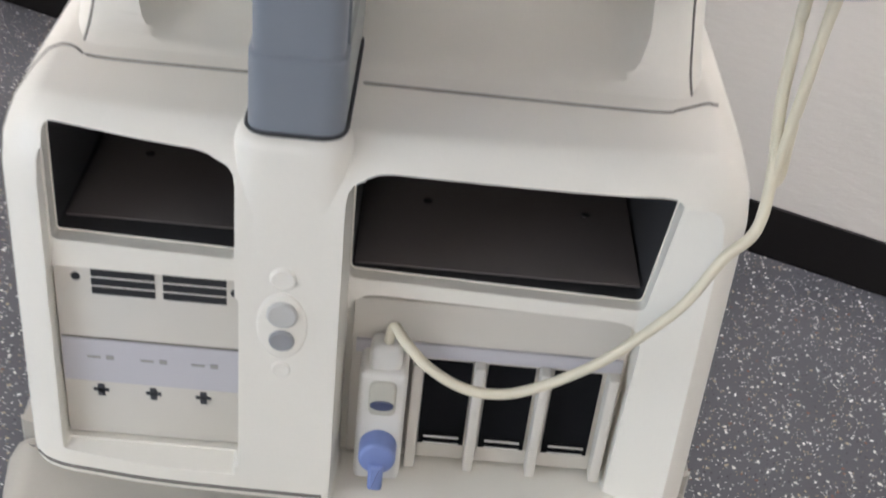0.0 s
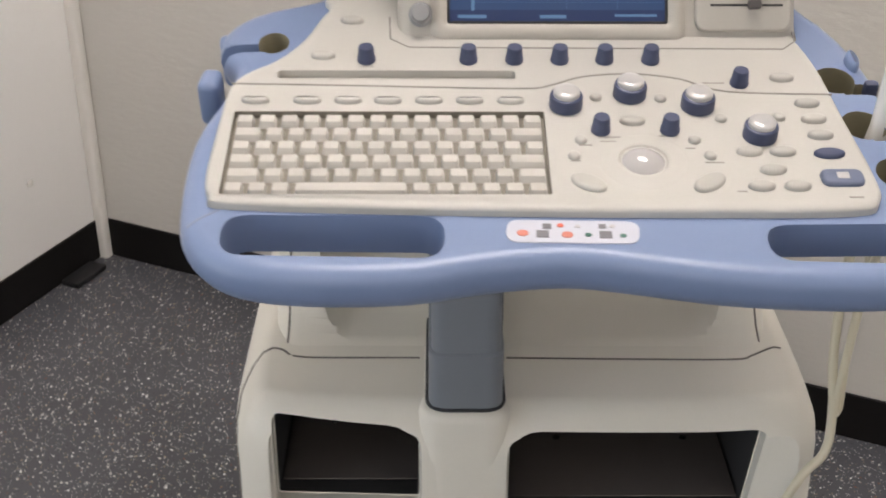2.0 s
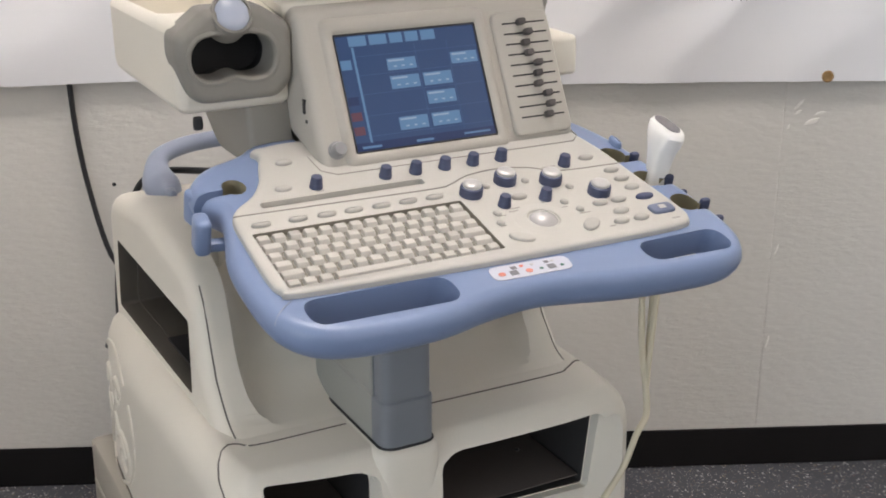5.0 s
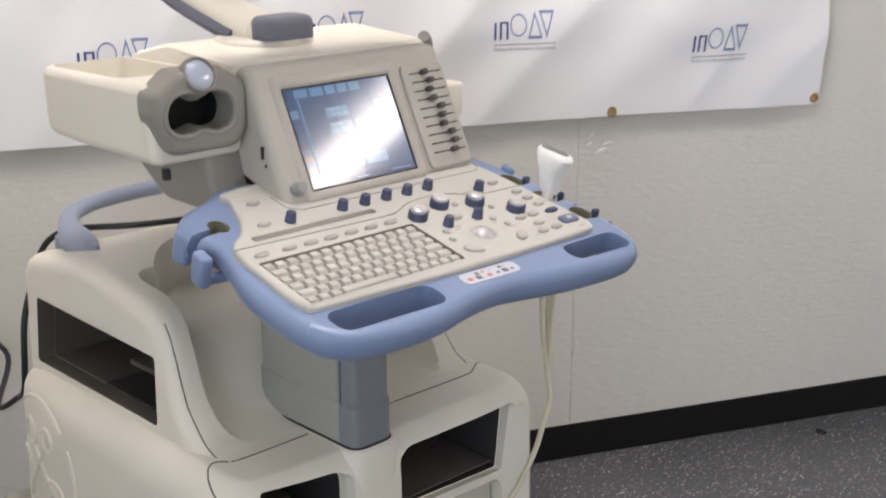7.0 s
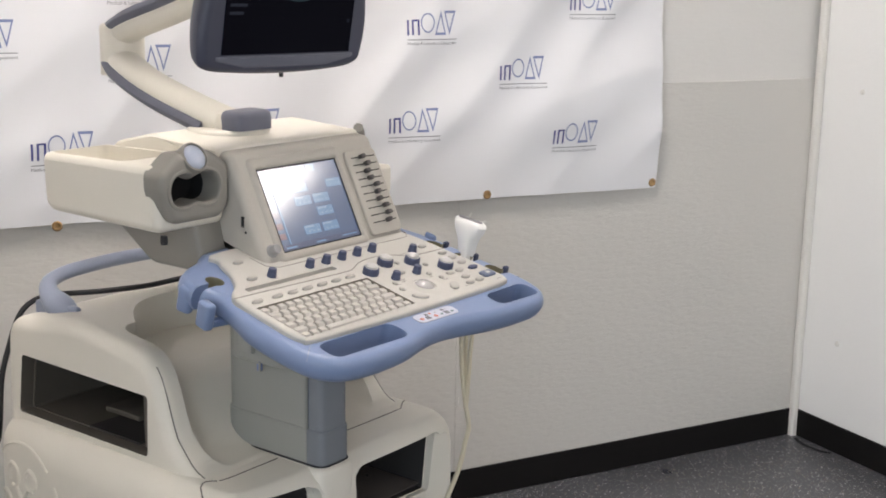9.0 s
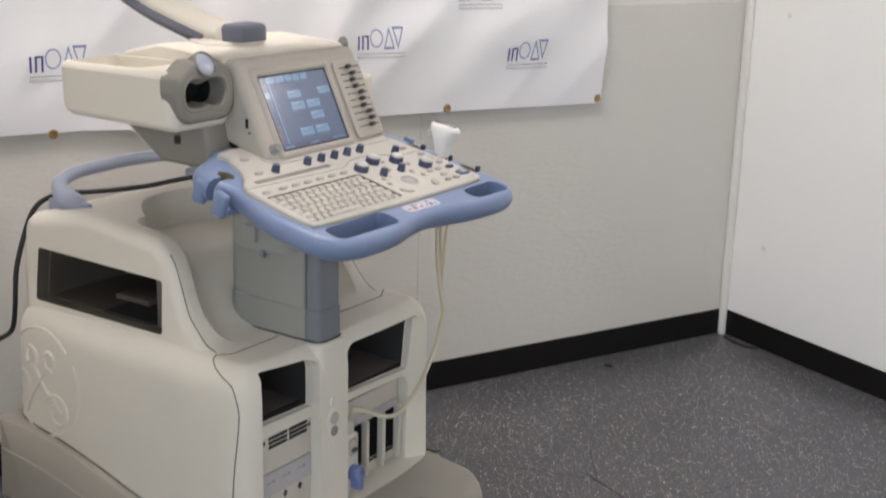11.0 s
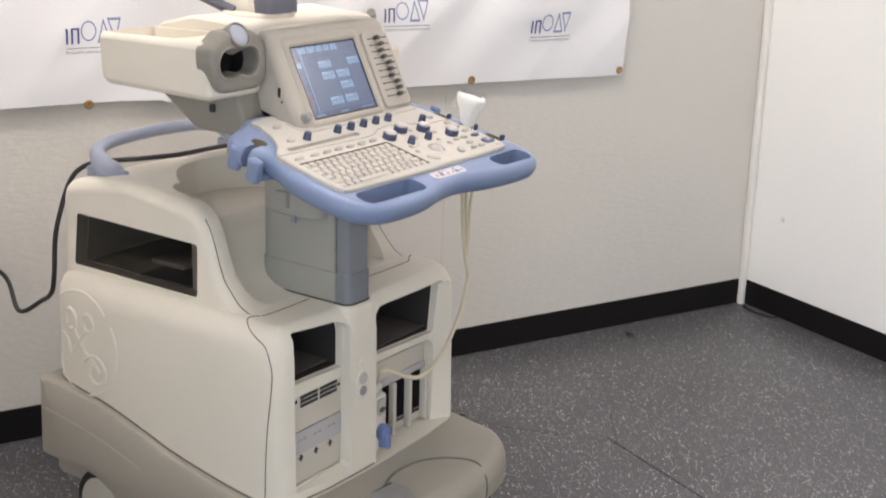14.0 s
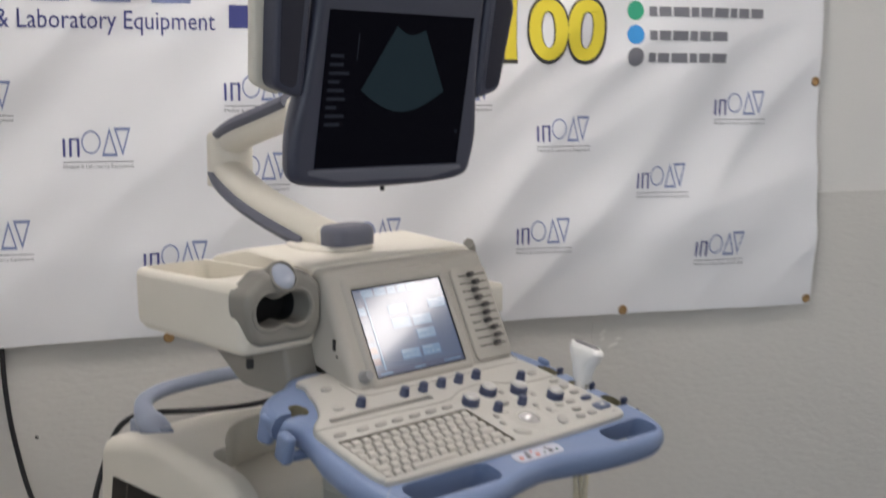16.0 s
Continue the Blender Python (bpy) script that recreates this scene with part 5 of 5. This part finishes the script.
# monitor
MON = Matrix.Translation((0.067, 1.083, 1.367)) @ Matrix.Rotation(radians(-1.5), 4, "Z") @ Matrix.Rotation(radians(0.9), 4, "Y") @ Matrix.Rotation(radians(8.8), 4, "X") @ Matrix(((1, 0, 0, 0), (0, 0, -1, 0), (0, 1, 0, 0), (0, 0, 0, 1)))
mon_edge = anticlockwise(spline([(-0.184, 0.30), (-0.188, 0.20), (-0.197, 0.12), (-0.207, 0.06), (-0.207, 0.01), (-0.193, -0.025), (-0.12, -0.036), (0.0, -0.040), (0.12, -0.036), (0.190, -0.025), (0.205, 0.01), (0.207, 0.06), (0.198, 0.12), (0.190, 0.20), (0.187, 0.30), (0.19, 0.335), (0.0, 0.345), (-0.19, 0.335)], 4))
bm = bmesh.new()
loft(bm, [[MON @ Vector((p.x * k, 0.15 + (p.y - 0.15) * k, h)) for p in inset(mon_edge, d)] for k, d, h in ((0.72, 0.0, -0.065), (0.82, 0.0, -0.060), (0.90, 0.0, -0.048), (0.96, 0.0, -0.030), (0.99, 0.0, -0.015), (1.0, 0.001, -0.006), (1.0, 0.006, 0.002), (1.0, 0.012, 0.006), (1.0, 0.018, 0.006))])
monitor = part("monitor", bm, MONITOR, machine, "charcoal monitor with side speakers")
bm = bmesh.new()
box(bm, -0.160, 0.0, 0.002, 0.160, 0.258, 0.0072, m=MON)
scan = part("scan_screen", bm, SCAN_BLACK, monitor, "black scan display with a faint fan image")
bm = bmesh.new()
fan = [Vector((-0.016 + 0.064 * k / 10, 0.237 - 0.004 * k / 10 - 0.012 * math.sin(math.pi * k / 10))) for k in range(11)] + [Vector((0.106 - 0.186 * k / 12, 0.129 - 0.036 * math.sin(math.pi * k / 12))) for k in range(13)]
slab(bm, fan, 0.0071, 0.0076, m=MON)
part("scan_image", bm, SCAN_FAN, scan)
for a, b, c, d in [(-0.150, 0.07 + 0.014 * k, -0.118 + 0.01 * math.sin(k * 2.3), 0.0755 + 0.014 * k) for k in range(9)] + [(-0.096, 0.178, -0.094, 0.222), (0.145, 0.055, 0.152, 0.062)]:
    bm = bmesh.new()
    box(bm, a, b, 0.0071, c, d, 0.0075, m=MON)
    part("scan_text", bm, SCAN_GREY, scan)
bm = bmesh.new()
slab(bm, rounded([(-0.172, -0.003), (-0.172, -0.010), (-0.10, -0.024), (0.10, -0.024), (0.172, -0.010), (0.172, -0.003)], 0.004, 3), 0.003, 0.0085, 0.002, MON)
part("lower_bezel", bm, ARM_GREY, monitor, "grey lower bezel")
for s in (-1, 1):
    bm = bmesh.new()
    slab(bm, rounded([(s * 0.192, 0.112), (s * 0.252, 0.130), (s * 0.264, 0.28), (s * 0.248, 0.315), (s * 0.192, 0.325)], [0.012, 0.025, 0.03, 0.03, 0.012], 5), -0.030, 0.004, 0.010, MON)
    sp = part("speaker", bm, MONITOR, monitor, "charcoal side speaker")
    bm = bmesh.new()
    slab(bm, rounded([(s * 0.210, 0.128), (s * 0.243, 0.140), (s * 0.254, 0.275), (s * 0.240, 0.302), (s * 0.210, 0.308)], 0.012, 4), 0.0, 0.0052, 0.001, MON)
    part("speaker_grille", bm, GRILLE, sp)
    bm = bmesh.new()
    slab(bm, rounded([(s * 0.205, 0.108), (s * 0.268, 0.132), (s * 0.284, 0.28), (s * 0.264, 0.322), (s * 0.205, 0.332)], 0.02, 4), -0.044, -0.029, 0.008, MON)
    part("speaker_back", bm, CREAM, sp, "cream speaker back")
bm = bmesh.new()
turned(bm, [(0.004, -0.05), (0.004, -0.038)], Matrix.Translation((0.083, 1.11, 1.370)), 10)
part("monitor_latch", bm, BLACK, monitor)

# ---- probe resting in its holder ----
probe = thing("transducer", (0.357, 0.872, 0.88), "white curved-array probe standing in its holder", "ultrasound probe")
p_up = Vector((0.028, 0.010, 0.113)).normalized()
p_long = Vector((-0.035, -0.093, -0.012))
p_long = (p_long - p_up * p_long.dot(p_up) * 0.9).normalized()
p_thin = p_up.cross(p_long).normalized()
PR = Matrix.Translation((0.363, 0.886, 0.924)) @ Matrix((p_long, p_thin, p_up)).transposed().to_4x4()
bm = bmesh.new()
rings = []
for z, rx, ry, cx in ((-0.07, 0.009, 0.009, 0), (-0.04, 0.011, 0.011, 0), (0.0, 0.0125, 0.012, 0), (0.035, 0.0145, 0.0125, 0), (0.060, 0.018, 0.0145, 0), (0.078, 0.0235, 0.0165, 0.001), (0.092, 0.0365, 0.0178, 0.003), (0.104, 0.0420, 0.0178, 0.004), (0.111, 0.0410, 0.0165, 0.004), (0.1145, 0.0375, 0.0135, 0.004)):
    rings.append([PR @ Vector((cx + rx * math.copysign(abs(math.cos(a)) ** 0.6, math.cos(a)), ry * math.copysign(abs(math.sin(a)) ** 0.6, math.sin(a)), z - max(0.0, z - 0.05) * 3.0 * (cx + rx * math.cos(a)))) for a in [2 * math.pi * k / 28 for k in range(28)]])
loft(bm, rings)
part("probe_body", bm, WHITE, probe)
bm = bmesh.new()
rings = []
for z, rx, ry in ((0.112, 0.0355, 0.0118), (0.1160, 0.0350, 0.0114), (0.1168, 0.030, 0.009), (0.1172, 0.014, 0.004)):
    rings.append([PR @ Vector((0.004 + rx * math.copysign(abs(math.cos(a)) ** 0.7, math.cos(a)), ry * math.copysign(abs(math.sin(a)) ** 0.7, math.sin(a)), z - max(0.0, z - 0.05) * 3.0 * (0.004 + rx * math.cos(a)))) for a in [2 * math.pi * k / 28 for k in range(28)]])
loft(bm, rings)
part("probe_face", bm, FACE, probe, "grey rubber probe face")

bm = bmesh.new()
tube(bm, spline([(0.366, 0.892, 0.86), (0.360, 0.888, 0.80), (0.361, 0.884, 0.72), (0.368, 0.880, 0.66), (0.364, 0.868, 0.615), (0.342, 0.860, 0.59), (0.320, 0.857, 0.545), (0.290, 0.855, 0.508), (0.262, 0.855, 0.478), (0.225, 0.856, 0.450), (0.19, 0.858, 0.432), (0.155, 0.862, 0.430), (0.122, 0.872, 0.442), (0.100, 0.888, 0.455), (0.090, 0.908, 0.454), (0.086, 0.918, 0.43)], 6, False), 0.0048, 10)
solid("probe_cable", bm, CABLE, "cream probe cable looping to its connector", "cable")
bm = bmesh.new()
tube(bm, spline([(0.386, 0.862, 0.915), (0.380, 0.868, 0.85), (0.375, 0.874, 0.79), (0.372, 0.876, 0.73), (0.370, 0.878, 0.68), (0.3705, 0.880, 0.656), (0.3735, 0.884, 0.650), (0.3765, 0.886, 0.660), (0.376, 0.888, 0.70), (0.379, 0.890, 0.76), (0.383, 0.893, 0.84), (0.386, 0.898, 0.915)], 6, False), 0.0042, 10)
solid("spare_cable", bm, CABLE, "cream cable hanging from the console hooks", "cable")

# ---- power cord ----
bm = bmesh.new()
tube(bm, spline([room(-2.762, 0.012, 0.95), room(-2.756, 0.015, 0.82), room(-2.741, 0.02, 0.70), room(-2.705, 0.035, 0.555), room(-2.645, 0.065, 0.485), (-0.185, 1.80, 0.475), (-0.180, 1.72, 0.515), (-0.192, 1.665, 0.55), (-0.196, 1.645, 0.60), (-0.190, 1.64, 0.69), (-0.172, 1.636, 0.755), (-0.156, 1.622, 0.815), (-0.137, 1.606, 0.846), (-0.108, 1.575, 0.862), (-0.04, 1.51, 0.868), (0.05, 1.475, 0.868), (0.14, 1.47, 0.868), (0.22, 1.48, 0.862), (0.262, 1.49, 0.855)], 6, False), 0.0058, 10)
solid("power_cord", bm, CORD, "black power cord draped over the machine", "cable")

# ---- banner ----
B0, B1, BZ0, BZ1 = -3.18, -0.646, 0.888, 2.15


def low_edge(u):
    return BZ0 + 0.022 * (B1 - u) / (B1 - B0) + 0.012 * math.sin((u + 0.6) * 2.6) ** 2 * (1 if u < -2.2 else 0.3)


def cloth_v(u, z):
    """How far the banner stands out from the wall."""
    a = noise.noise(Vector((u * 1.3 + z * 0.9, z * 2.0 - u * 0.7, 3.1)))
    b = noise.noise(Vector(((u + z * 0.55) * 3.2, (z - u * 0.25) * 1.2, 7.7)))
    c = noise.noise(Vector(((u - z * 0.8) * 6.0, (z + u * 0.5) * 2.0, 1.7)))
    d = math.sqrt(noise.noise(Vector(((u - z * 0.9) * 4.2, (z + u * 0.6) * 1.1, 5.3))) ** 2 + 0.0015)
    e = math.sqrt(noise.noise(Vector(((u * 0.5 - z) * 5.0, (z * 0.4 + u) * 1.2, 9.1))) ** 2 + 0.0015)
    v = 0.038 + 0.017 * a + 0.016 * b + 0.007 * c - 0.024 * d - 0.018 * e
    return 0.004 + 0.5 * (v + math.sqrt(v * v + 0.0001)) * (0.45 + 0.55 * min(1.0, max(0.0, (z - 0.88) / 0.22)))


bm = bmesh.new()
nu, nz = 220, 110
front, back = [], []
for i in range(nu + 1):
    u = B0 + (B1 - B0) * i / nu
    za = low_edge(u)
    cf, cb = [], []
    for j in range(nz + 1):
        z = za + (BZ1 - za) * j / nz
        v = cloth_v(u, z)
        cf.append(bm.verts.new(room(u, v, z)))
        cb.append(bm.verts.new(room(u, v - 0.0012, z)))
    front.append(cf)
    back.append(cb)
for i in range(nu):
    for j in range(nz):
        bm.faces.new((front[i][j], front[i + 1][j], front[i + 1][j + 1], front[i][j + 1]))
        bm.faces.new((back[i][j], back[i][j + 1], back[i + 1][j + 1], back[i + 1][j]))
    bm.faces.new((front[i][0], back[i][0], back[i + 1][0], front[i + 1][0]))
    bm.faces.new((front[i][nz], front[i + 1][nz], back[i + 1][nz], back[i][nz]))
for j in range(nz):
    bm.faces.new((front[0][j], front[0][j + 1], back[0][j + 1], back[0][j]))
    bm.faces.new((front[nu][j], back[nu][j], back[nu][j + 1], front[nu][j + 1]))
banner = solid("wall_banner", bm, BANNER, "white vinyl banner with blue print pinned to the wall", "banner", angle=80)


def lay(me, u, z, size=1.0):
    """Bends a flat print (x across, y up) onto the banner."""
    bm = bmesh.new()
    bm.from_mesh(me)
    bmesh.ops.triangulate(bm, faces=bm.faces)
    for _ in range(4):
        long_ones = [e for e in bm.edges if e.calc_length() > 0.02]
        if long_ones:
            bmesh.ops.subdivide_edges(bm, edges=long_ones, cuts=1)
            bmesh.ops.triangulate(bm, faces=[f for f in bm.faces if len(f.verts) > 3])
    bm.to_mesh(me)
    bm.free()
    for v in me.vertices:
        uu, zz = u + v.co.x * size, z + v.co.y * size
        v.co = room(uu, cloth_v(uu, zz) + 0.0018 + max(0.0, v.co.z), zz)
    return me


def print_on(name, bm, mat, u, z, label="", parent=None):
    me = mesh_of(name, bm, mat)
    lay(me, u, z)
    return tagged(attach(new(name, me), parent or banner), label)


def flat(bm, outline, h=0.0):
    bm.faces.new([bm.verts.new((p[0], p[1], h)) for p in anticlockwise(outline)])


def text_on(name, text, height, u, z, across, mat, parent, h=0.0002, bold=0.0):
    cu = bpy.data.curves.new(name, "FONT")
    cu.body, cu.size, cu.resolution_u, cu.offset = text, height, 2 if height < 0.1 else 6, height * bold
    t = bpy.data.objects.new(name, cu)
    scene.collection.objects.link(t)
    bpy.context.view_layer.update()
    deps = bpy.context.evaluated_depsgraph_get()
    me = bpy.data.meshes.new_from_object(t.evaluated_get(deps), depsgraph=deps)
    bpy.data.objects.remove(t)
    bpy.data.curves.remove(cu)
    xs, ys = [v.co.x for v in me.vertices], [v.co.y for v in me.vertices]
    k = across / (max(xs) - min(xs))
    for v in me.vertices:
        v.co.x = (v.co.x - min(xs)) * k
        v.co.z = h
    lay(me, u, z)
    me.materials.clear()
    me.materials.append(mat)
    return attach(new(name, me), parent)


def emblem(u, z, w=0.15):
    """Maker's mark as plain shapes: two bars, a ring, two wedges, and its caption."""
    h = w * 0.42
    bm = bmesh.new()
    for x, top in ((0.0, 0.62), (0.09, 0.62), (0.20, 0.62)):
        flat(bm, rect(w * x, 0, w * (x + 0.036), h * top))
    flat(bm, rect(w * 0.09, h * 0.57, w * 0.236, h * 0.64))
    mark = print_on("print_mark", bm, NAVY, u, z, "dark blue upright bars of a maker's mark")
    bm = bmesh.new()
    n = 24
    ring = [[(w * 0.40 + w * r * math.cos(2 * math.pi * k / n) * 0.8, h * 0.5 + w * r * math.sin(2 * math.pi * k / n)) for k in range(n)] for r in (0.172, 0.147)]
    vs = [[bm.verts.new((*p, 0)) for p in r] for r in ring]
    for k in range(n):
        bm.faces.new((vs[0][k], vs[0][(k + 1) % n], vs[1][(k + 1) % n], vs[1][k]))
    for a, b, c in (((0.55, 0), (0.78, 0), (0.665, 1)), ((0.73, 1), (0.97, 1), (0.85, 0))):
        o = [Vector((w * a[0], h * a[1])), Vector((w * b[0], h * b[1])), Vector((w * c[0], h * c[1]))]
        m = (o[0] + o[1] + o[2]) / 3
        outer = [bm.verts.new((*p, 0)) for p in o]
        inner = [bm.verts.new((*(m + (p - m) * 0.70), 0)) for p in o]
        for k in range(3):
            bm.faces.new((outer[k], outer[(k + 1) % 3], inner[(k + 1) % 3], inner[k]))
    print_on("print_shape", bm, STEEL_BLUE, u, z, "grey-blue ring and wedges", mark)
    bm = bmesh.new()
    flat(bm, rect(0, -h * 0.20, w, -h * 0.17))
    print_on("print_line", bm, GREY_PRINT, u, z, "", mark)
    text_on("caption", "Medical & Laboratory Equipment", w * 0.075, u, z - h * 0.40, w, GREY_PRINT, mark)


for u, z in ((-1.486, 1.347), (-0.971, 1.410), (-1.202, 1.223), (-1.538, 1.092), (-1.027, 1.040), (-2.617, 1.329), (-2.266, 1.451), (-2.266, 1.270), (-2.866, 1.431), (-2.836, 1.130), (-2.452, 1.071), (-1.990, 1.108), (-1.76, 1.45)):
    emblem(u, z)

text_on("title", "Medical & Laboratory Equipment", 0.058, -2.900, 1.607, 0.617, NAVY, banner, 0.0002, 0.0)
bm = bmesh.new()
flat(bm, rect(0, 0, 0.045, 0.05))
flat(bm, rect(0.045, 0.05, 0.092, 0.10))
flat(bm, rect(0.0, 0.10, 0.045, 0.15))
print_on("checker_mark", bm, NAVY, -2.252, 1.613, "blue checker squares")
bm = bmesh.new()
for k in range(4):
    flat(bm, rect(0.13 * k, 0, 0.13 * k + 0.085, 0.16))
print_on("headline_mark", bm, STEEL_BLUE, -2.81, 1.665, "large grey-blue shapes")
text_on("price_shadow", "100", 0.210, -1.584, 1.550, 0.281, INK, banner, 0.0002, 0.05)
text_on("price", "100", 0.198, -1.577, 1.555, 0.267, YELLOW, banner, 0.0014, 0.03)
bm = bmesh.new()
flat(bm, rounded(rect(0, 0, 0.22, 0.03), 0.01, 3))
print_on("red_mark", bm, RED, -1.54, 1.702, "red print above the figures")
for z, w, mat in ((1.661, 0.347, TEAL_PRINT), (1.601, 0.238, SKY_PRINT), (1.545, 0.259, GREY_PRINT)):
    bm = bmesh.new()
    flat(bm, ellipse(0, 0, 0.024, 0.024, 20))
    icon = print_on("round_icon", bm, mat, -1.223, z + 0.013, "round icon on the banner")
    x = 0.0
    k = 0
    while x < w - 0.02:
        step = 0.028 + 0.012 * ((k * 7) % 3)
        bm = bmesh.new()
        flat(bm, rect(x, 0, min(x + step - 0.006, w), 0.024))
        print_on("line_bar", bm, GREY_PRINT, -1.184, z, "grey bar in place of printed words", icon)
        x += step
        k += 1

grommet = bmesh.new()
turned(grommet, [(0.0125, 0.0), (0.0125, 0.0015), (0.010, 0.003), (0.006, 0.002), (0.005, 0.0005), (0.001, 0.0005)], None, 20)
grommet = mesh_of("grommet", grommet, BRASS)
FACING = ROOM.to_3x3().to_4x4() @ Matrix.Rotation(math.pi / 2, 4, "X")
for u, z in ((-0.660, 0.905), (-1.230, 0.907), (-1.81, 0.910), (-2.397, 0.911), (-2.97, 0.922), (-0.660, 1.498), (-0.660, 2.06)):
    piece("grommet", grommet, Matrix.Translation(room(u, cloth_v(u, z) + 0.0003, z)) @ FACING, banner, "brass eyelet")

# ---- small marks of the room ----
screw = bmesh.new()
turned(screw, [(0.009, 0.0), (0.008, 0.0025), (0.004, 0.004), (0.001, 0.004)], None, 14)
screw = mesh_of("screw_head", screw, TRIM)
SIDE = ROOM.to_3x3().to_4x4() @ Matrix.Rotation(-math.pi / 2, 4, "Y")
for k, (v, z) in enumerate(((0.168, 0.360), (0.183, 1.169))):
    ob = new("wall_screw", screw)
    ob.matrix_basis = Matrix.Translation(room(-0.0002, v, z)) @ SIDE
    tagged(ob, "white painted screw head in the wall", "screw", "wall screws")
ob = new("wall_screw", screw)
ob.matrix_basis = Matrix.Translation(room(-ROOM_W + 0.0002, 0.200, 0.262)) @ ROOM.to_3x3().to_4x4() @ Matrix.Rotation(math.pi / 2, 4, "Y")
tagged(ob, "white painted screw head in the wall", "screw", "wall screws")
bm = bmesh.new()
tube(bm, spline([room(-0.030, 0.050, 0.003), room(-0.045, 0.085, 0.005), room(-0.052, 0.130, 0.006), room(-0.040, 0.175, 0.004), room(-0.020, 0.205, 0.003)], 4, False), 0.006, 8, flat=0.4)
solid("loose_strip", bm, BLACK, "curled black strip of baseboard lying on the floor", "loose strip")
bm = bmesh.new()
box(bm, -ROOM_W + 0.010, -0.165, 0.001, -ROOM_W + 0.055, -0.065, 0.014, 0.003, RW)
solid("door_stop", bm, BLACK, "small black rubber wedge lying by the baseboard", "door stop")
bm = bmesh.new()
a, b = Vector((0.961, 0.742, 0)), Vector((0.643, 0.073, 0))
d = (b - a).normalized()
tube(bm, [a - d * 0.05, a, b, b + d * 1.2], 0.0030, 6, flat=0.3)
solid("floor_seam", bm, BLACK, "dark open joint in the floor covering", "floor seam", kind="structure")

# faint joints and cuts that meet the open one
for pts in ([(0.860, 1.066), (0.91, 0.94), (0.951, 0.818), (0.963, 0.745)], [(1.202, 0.891), (1.094, 0.835), (1.01, 0.775), (0.965, 0.745)], [(1.035, 0.492), (1.13, 0.45), (1.211, 0.412)], [(1.255, 0.135), (1.230, 0.089), (1.20, 0.03)]):
    bm = bmesh.new()
    tube(bm, [Vector((*p, 0.0)) for p in pts], 0.0009, 6, flat=0.5)
    solid("floor_seam", bm, BLACK, "faint joint in the floor covering", "floor seam", kind="structure")

# peeled paint beside the board joint
board = bpy.data.objects["board"]
for a, b, w in (((-1.285, 0.832), (-1.265, 0.856), 0.0035), ((-1.283, 0.822), (-1.270, 0.832), 0.003), ((-1.260, 0.800), (-1.230, 0.815), 0.006), ((-1.240, 0.822), (-1.218, 0.828), 0.003), ((-1.297, 0.79), (-1.292, 0.802), 0.002), ((-1.298, 0.51), (-1.292, 0.535), 0.002), ((-1.299, 0.29), (-1.294, 0.32), 0.002)):
    a, b = Vector(a), Vector(b)
    n = Vector((a.y - b.y, b.x - a.x)).normalized() * w
    o = [a, a.lerp(b, 0.3) - n * 0.7, a.lerp(b, 0.7) - n, b, a.lerp(b, 0.75) + n * 0.5, a.lerp(b, 0.35) + n * 0.8]
    bm = bmesh.new()
    slab(bm, o, 0.0005, 0.0030, 0.0008, RW @ Matrix(((1, 0, 0, 0), (0, 0, -1, 0), (0, 1, 0, 0), (0, 0, 0, 1))))
    part("paint_flake", bm, TRIM, board, "curled white paint flake")

# small dark holes in the left board
for u, z in ((-2.693, 0.696), (-3.101, 0.690), (-1.877, 0.674)):
    bm = bmesh.new()
    turned(bm, [(0.0042, 0.0), (0.0036, 0.0008), (0.001, 0.0009)], Matrix.Translation(room(u, 0.0003, z)) @ FACING, 12)
    part("screw_hole", bm, BLACK, bpy.data.objects["board.001"], "small dark screw hole")
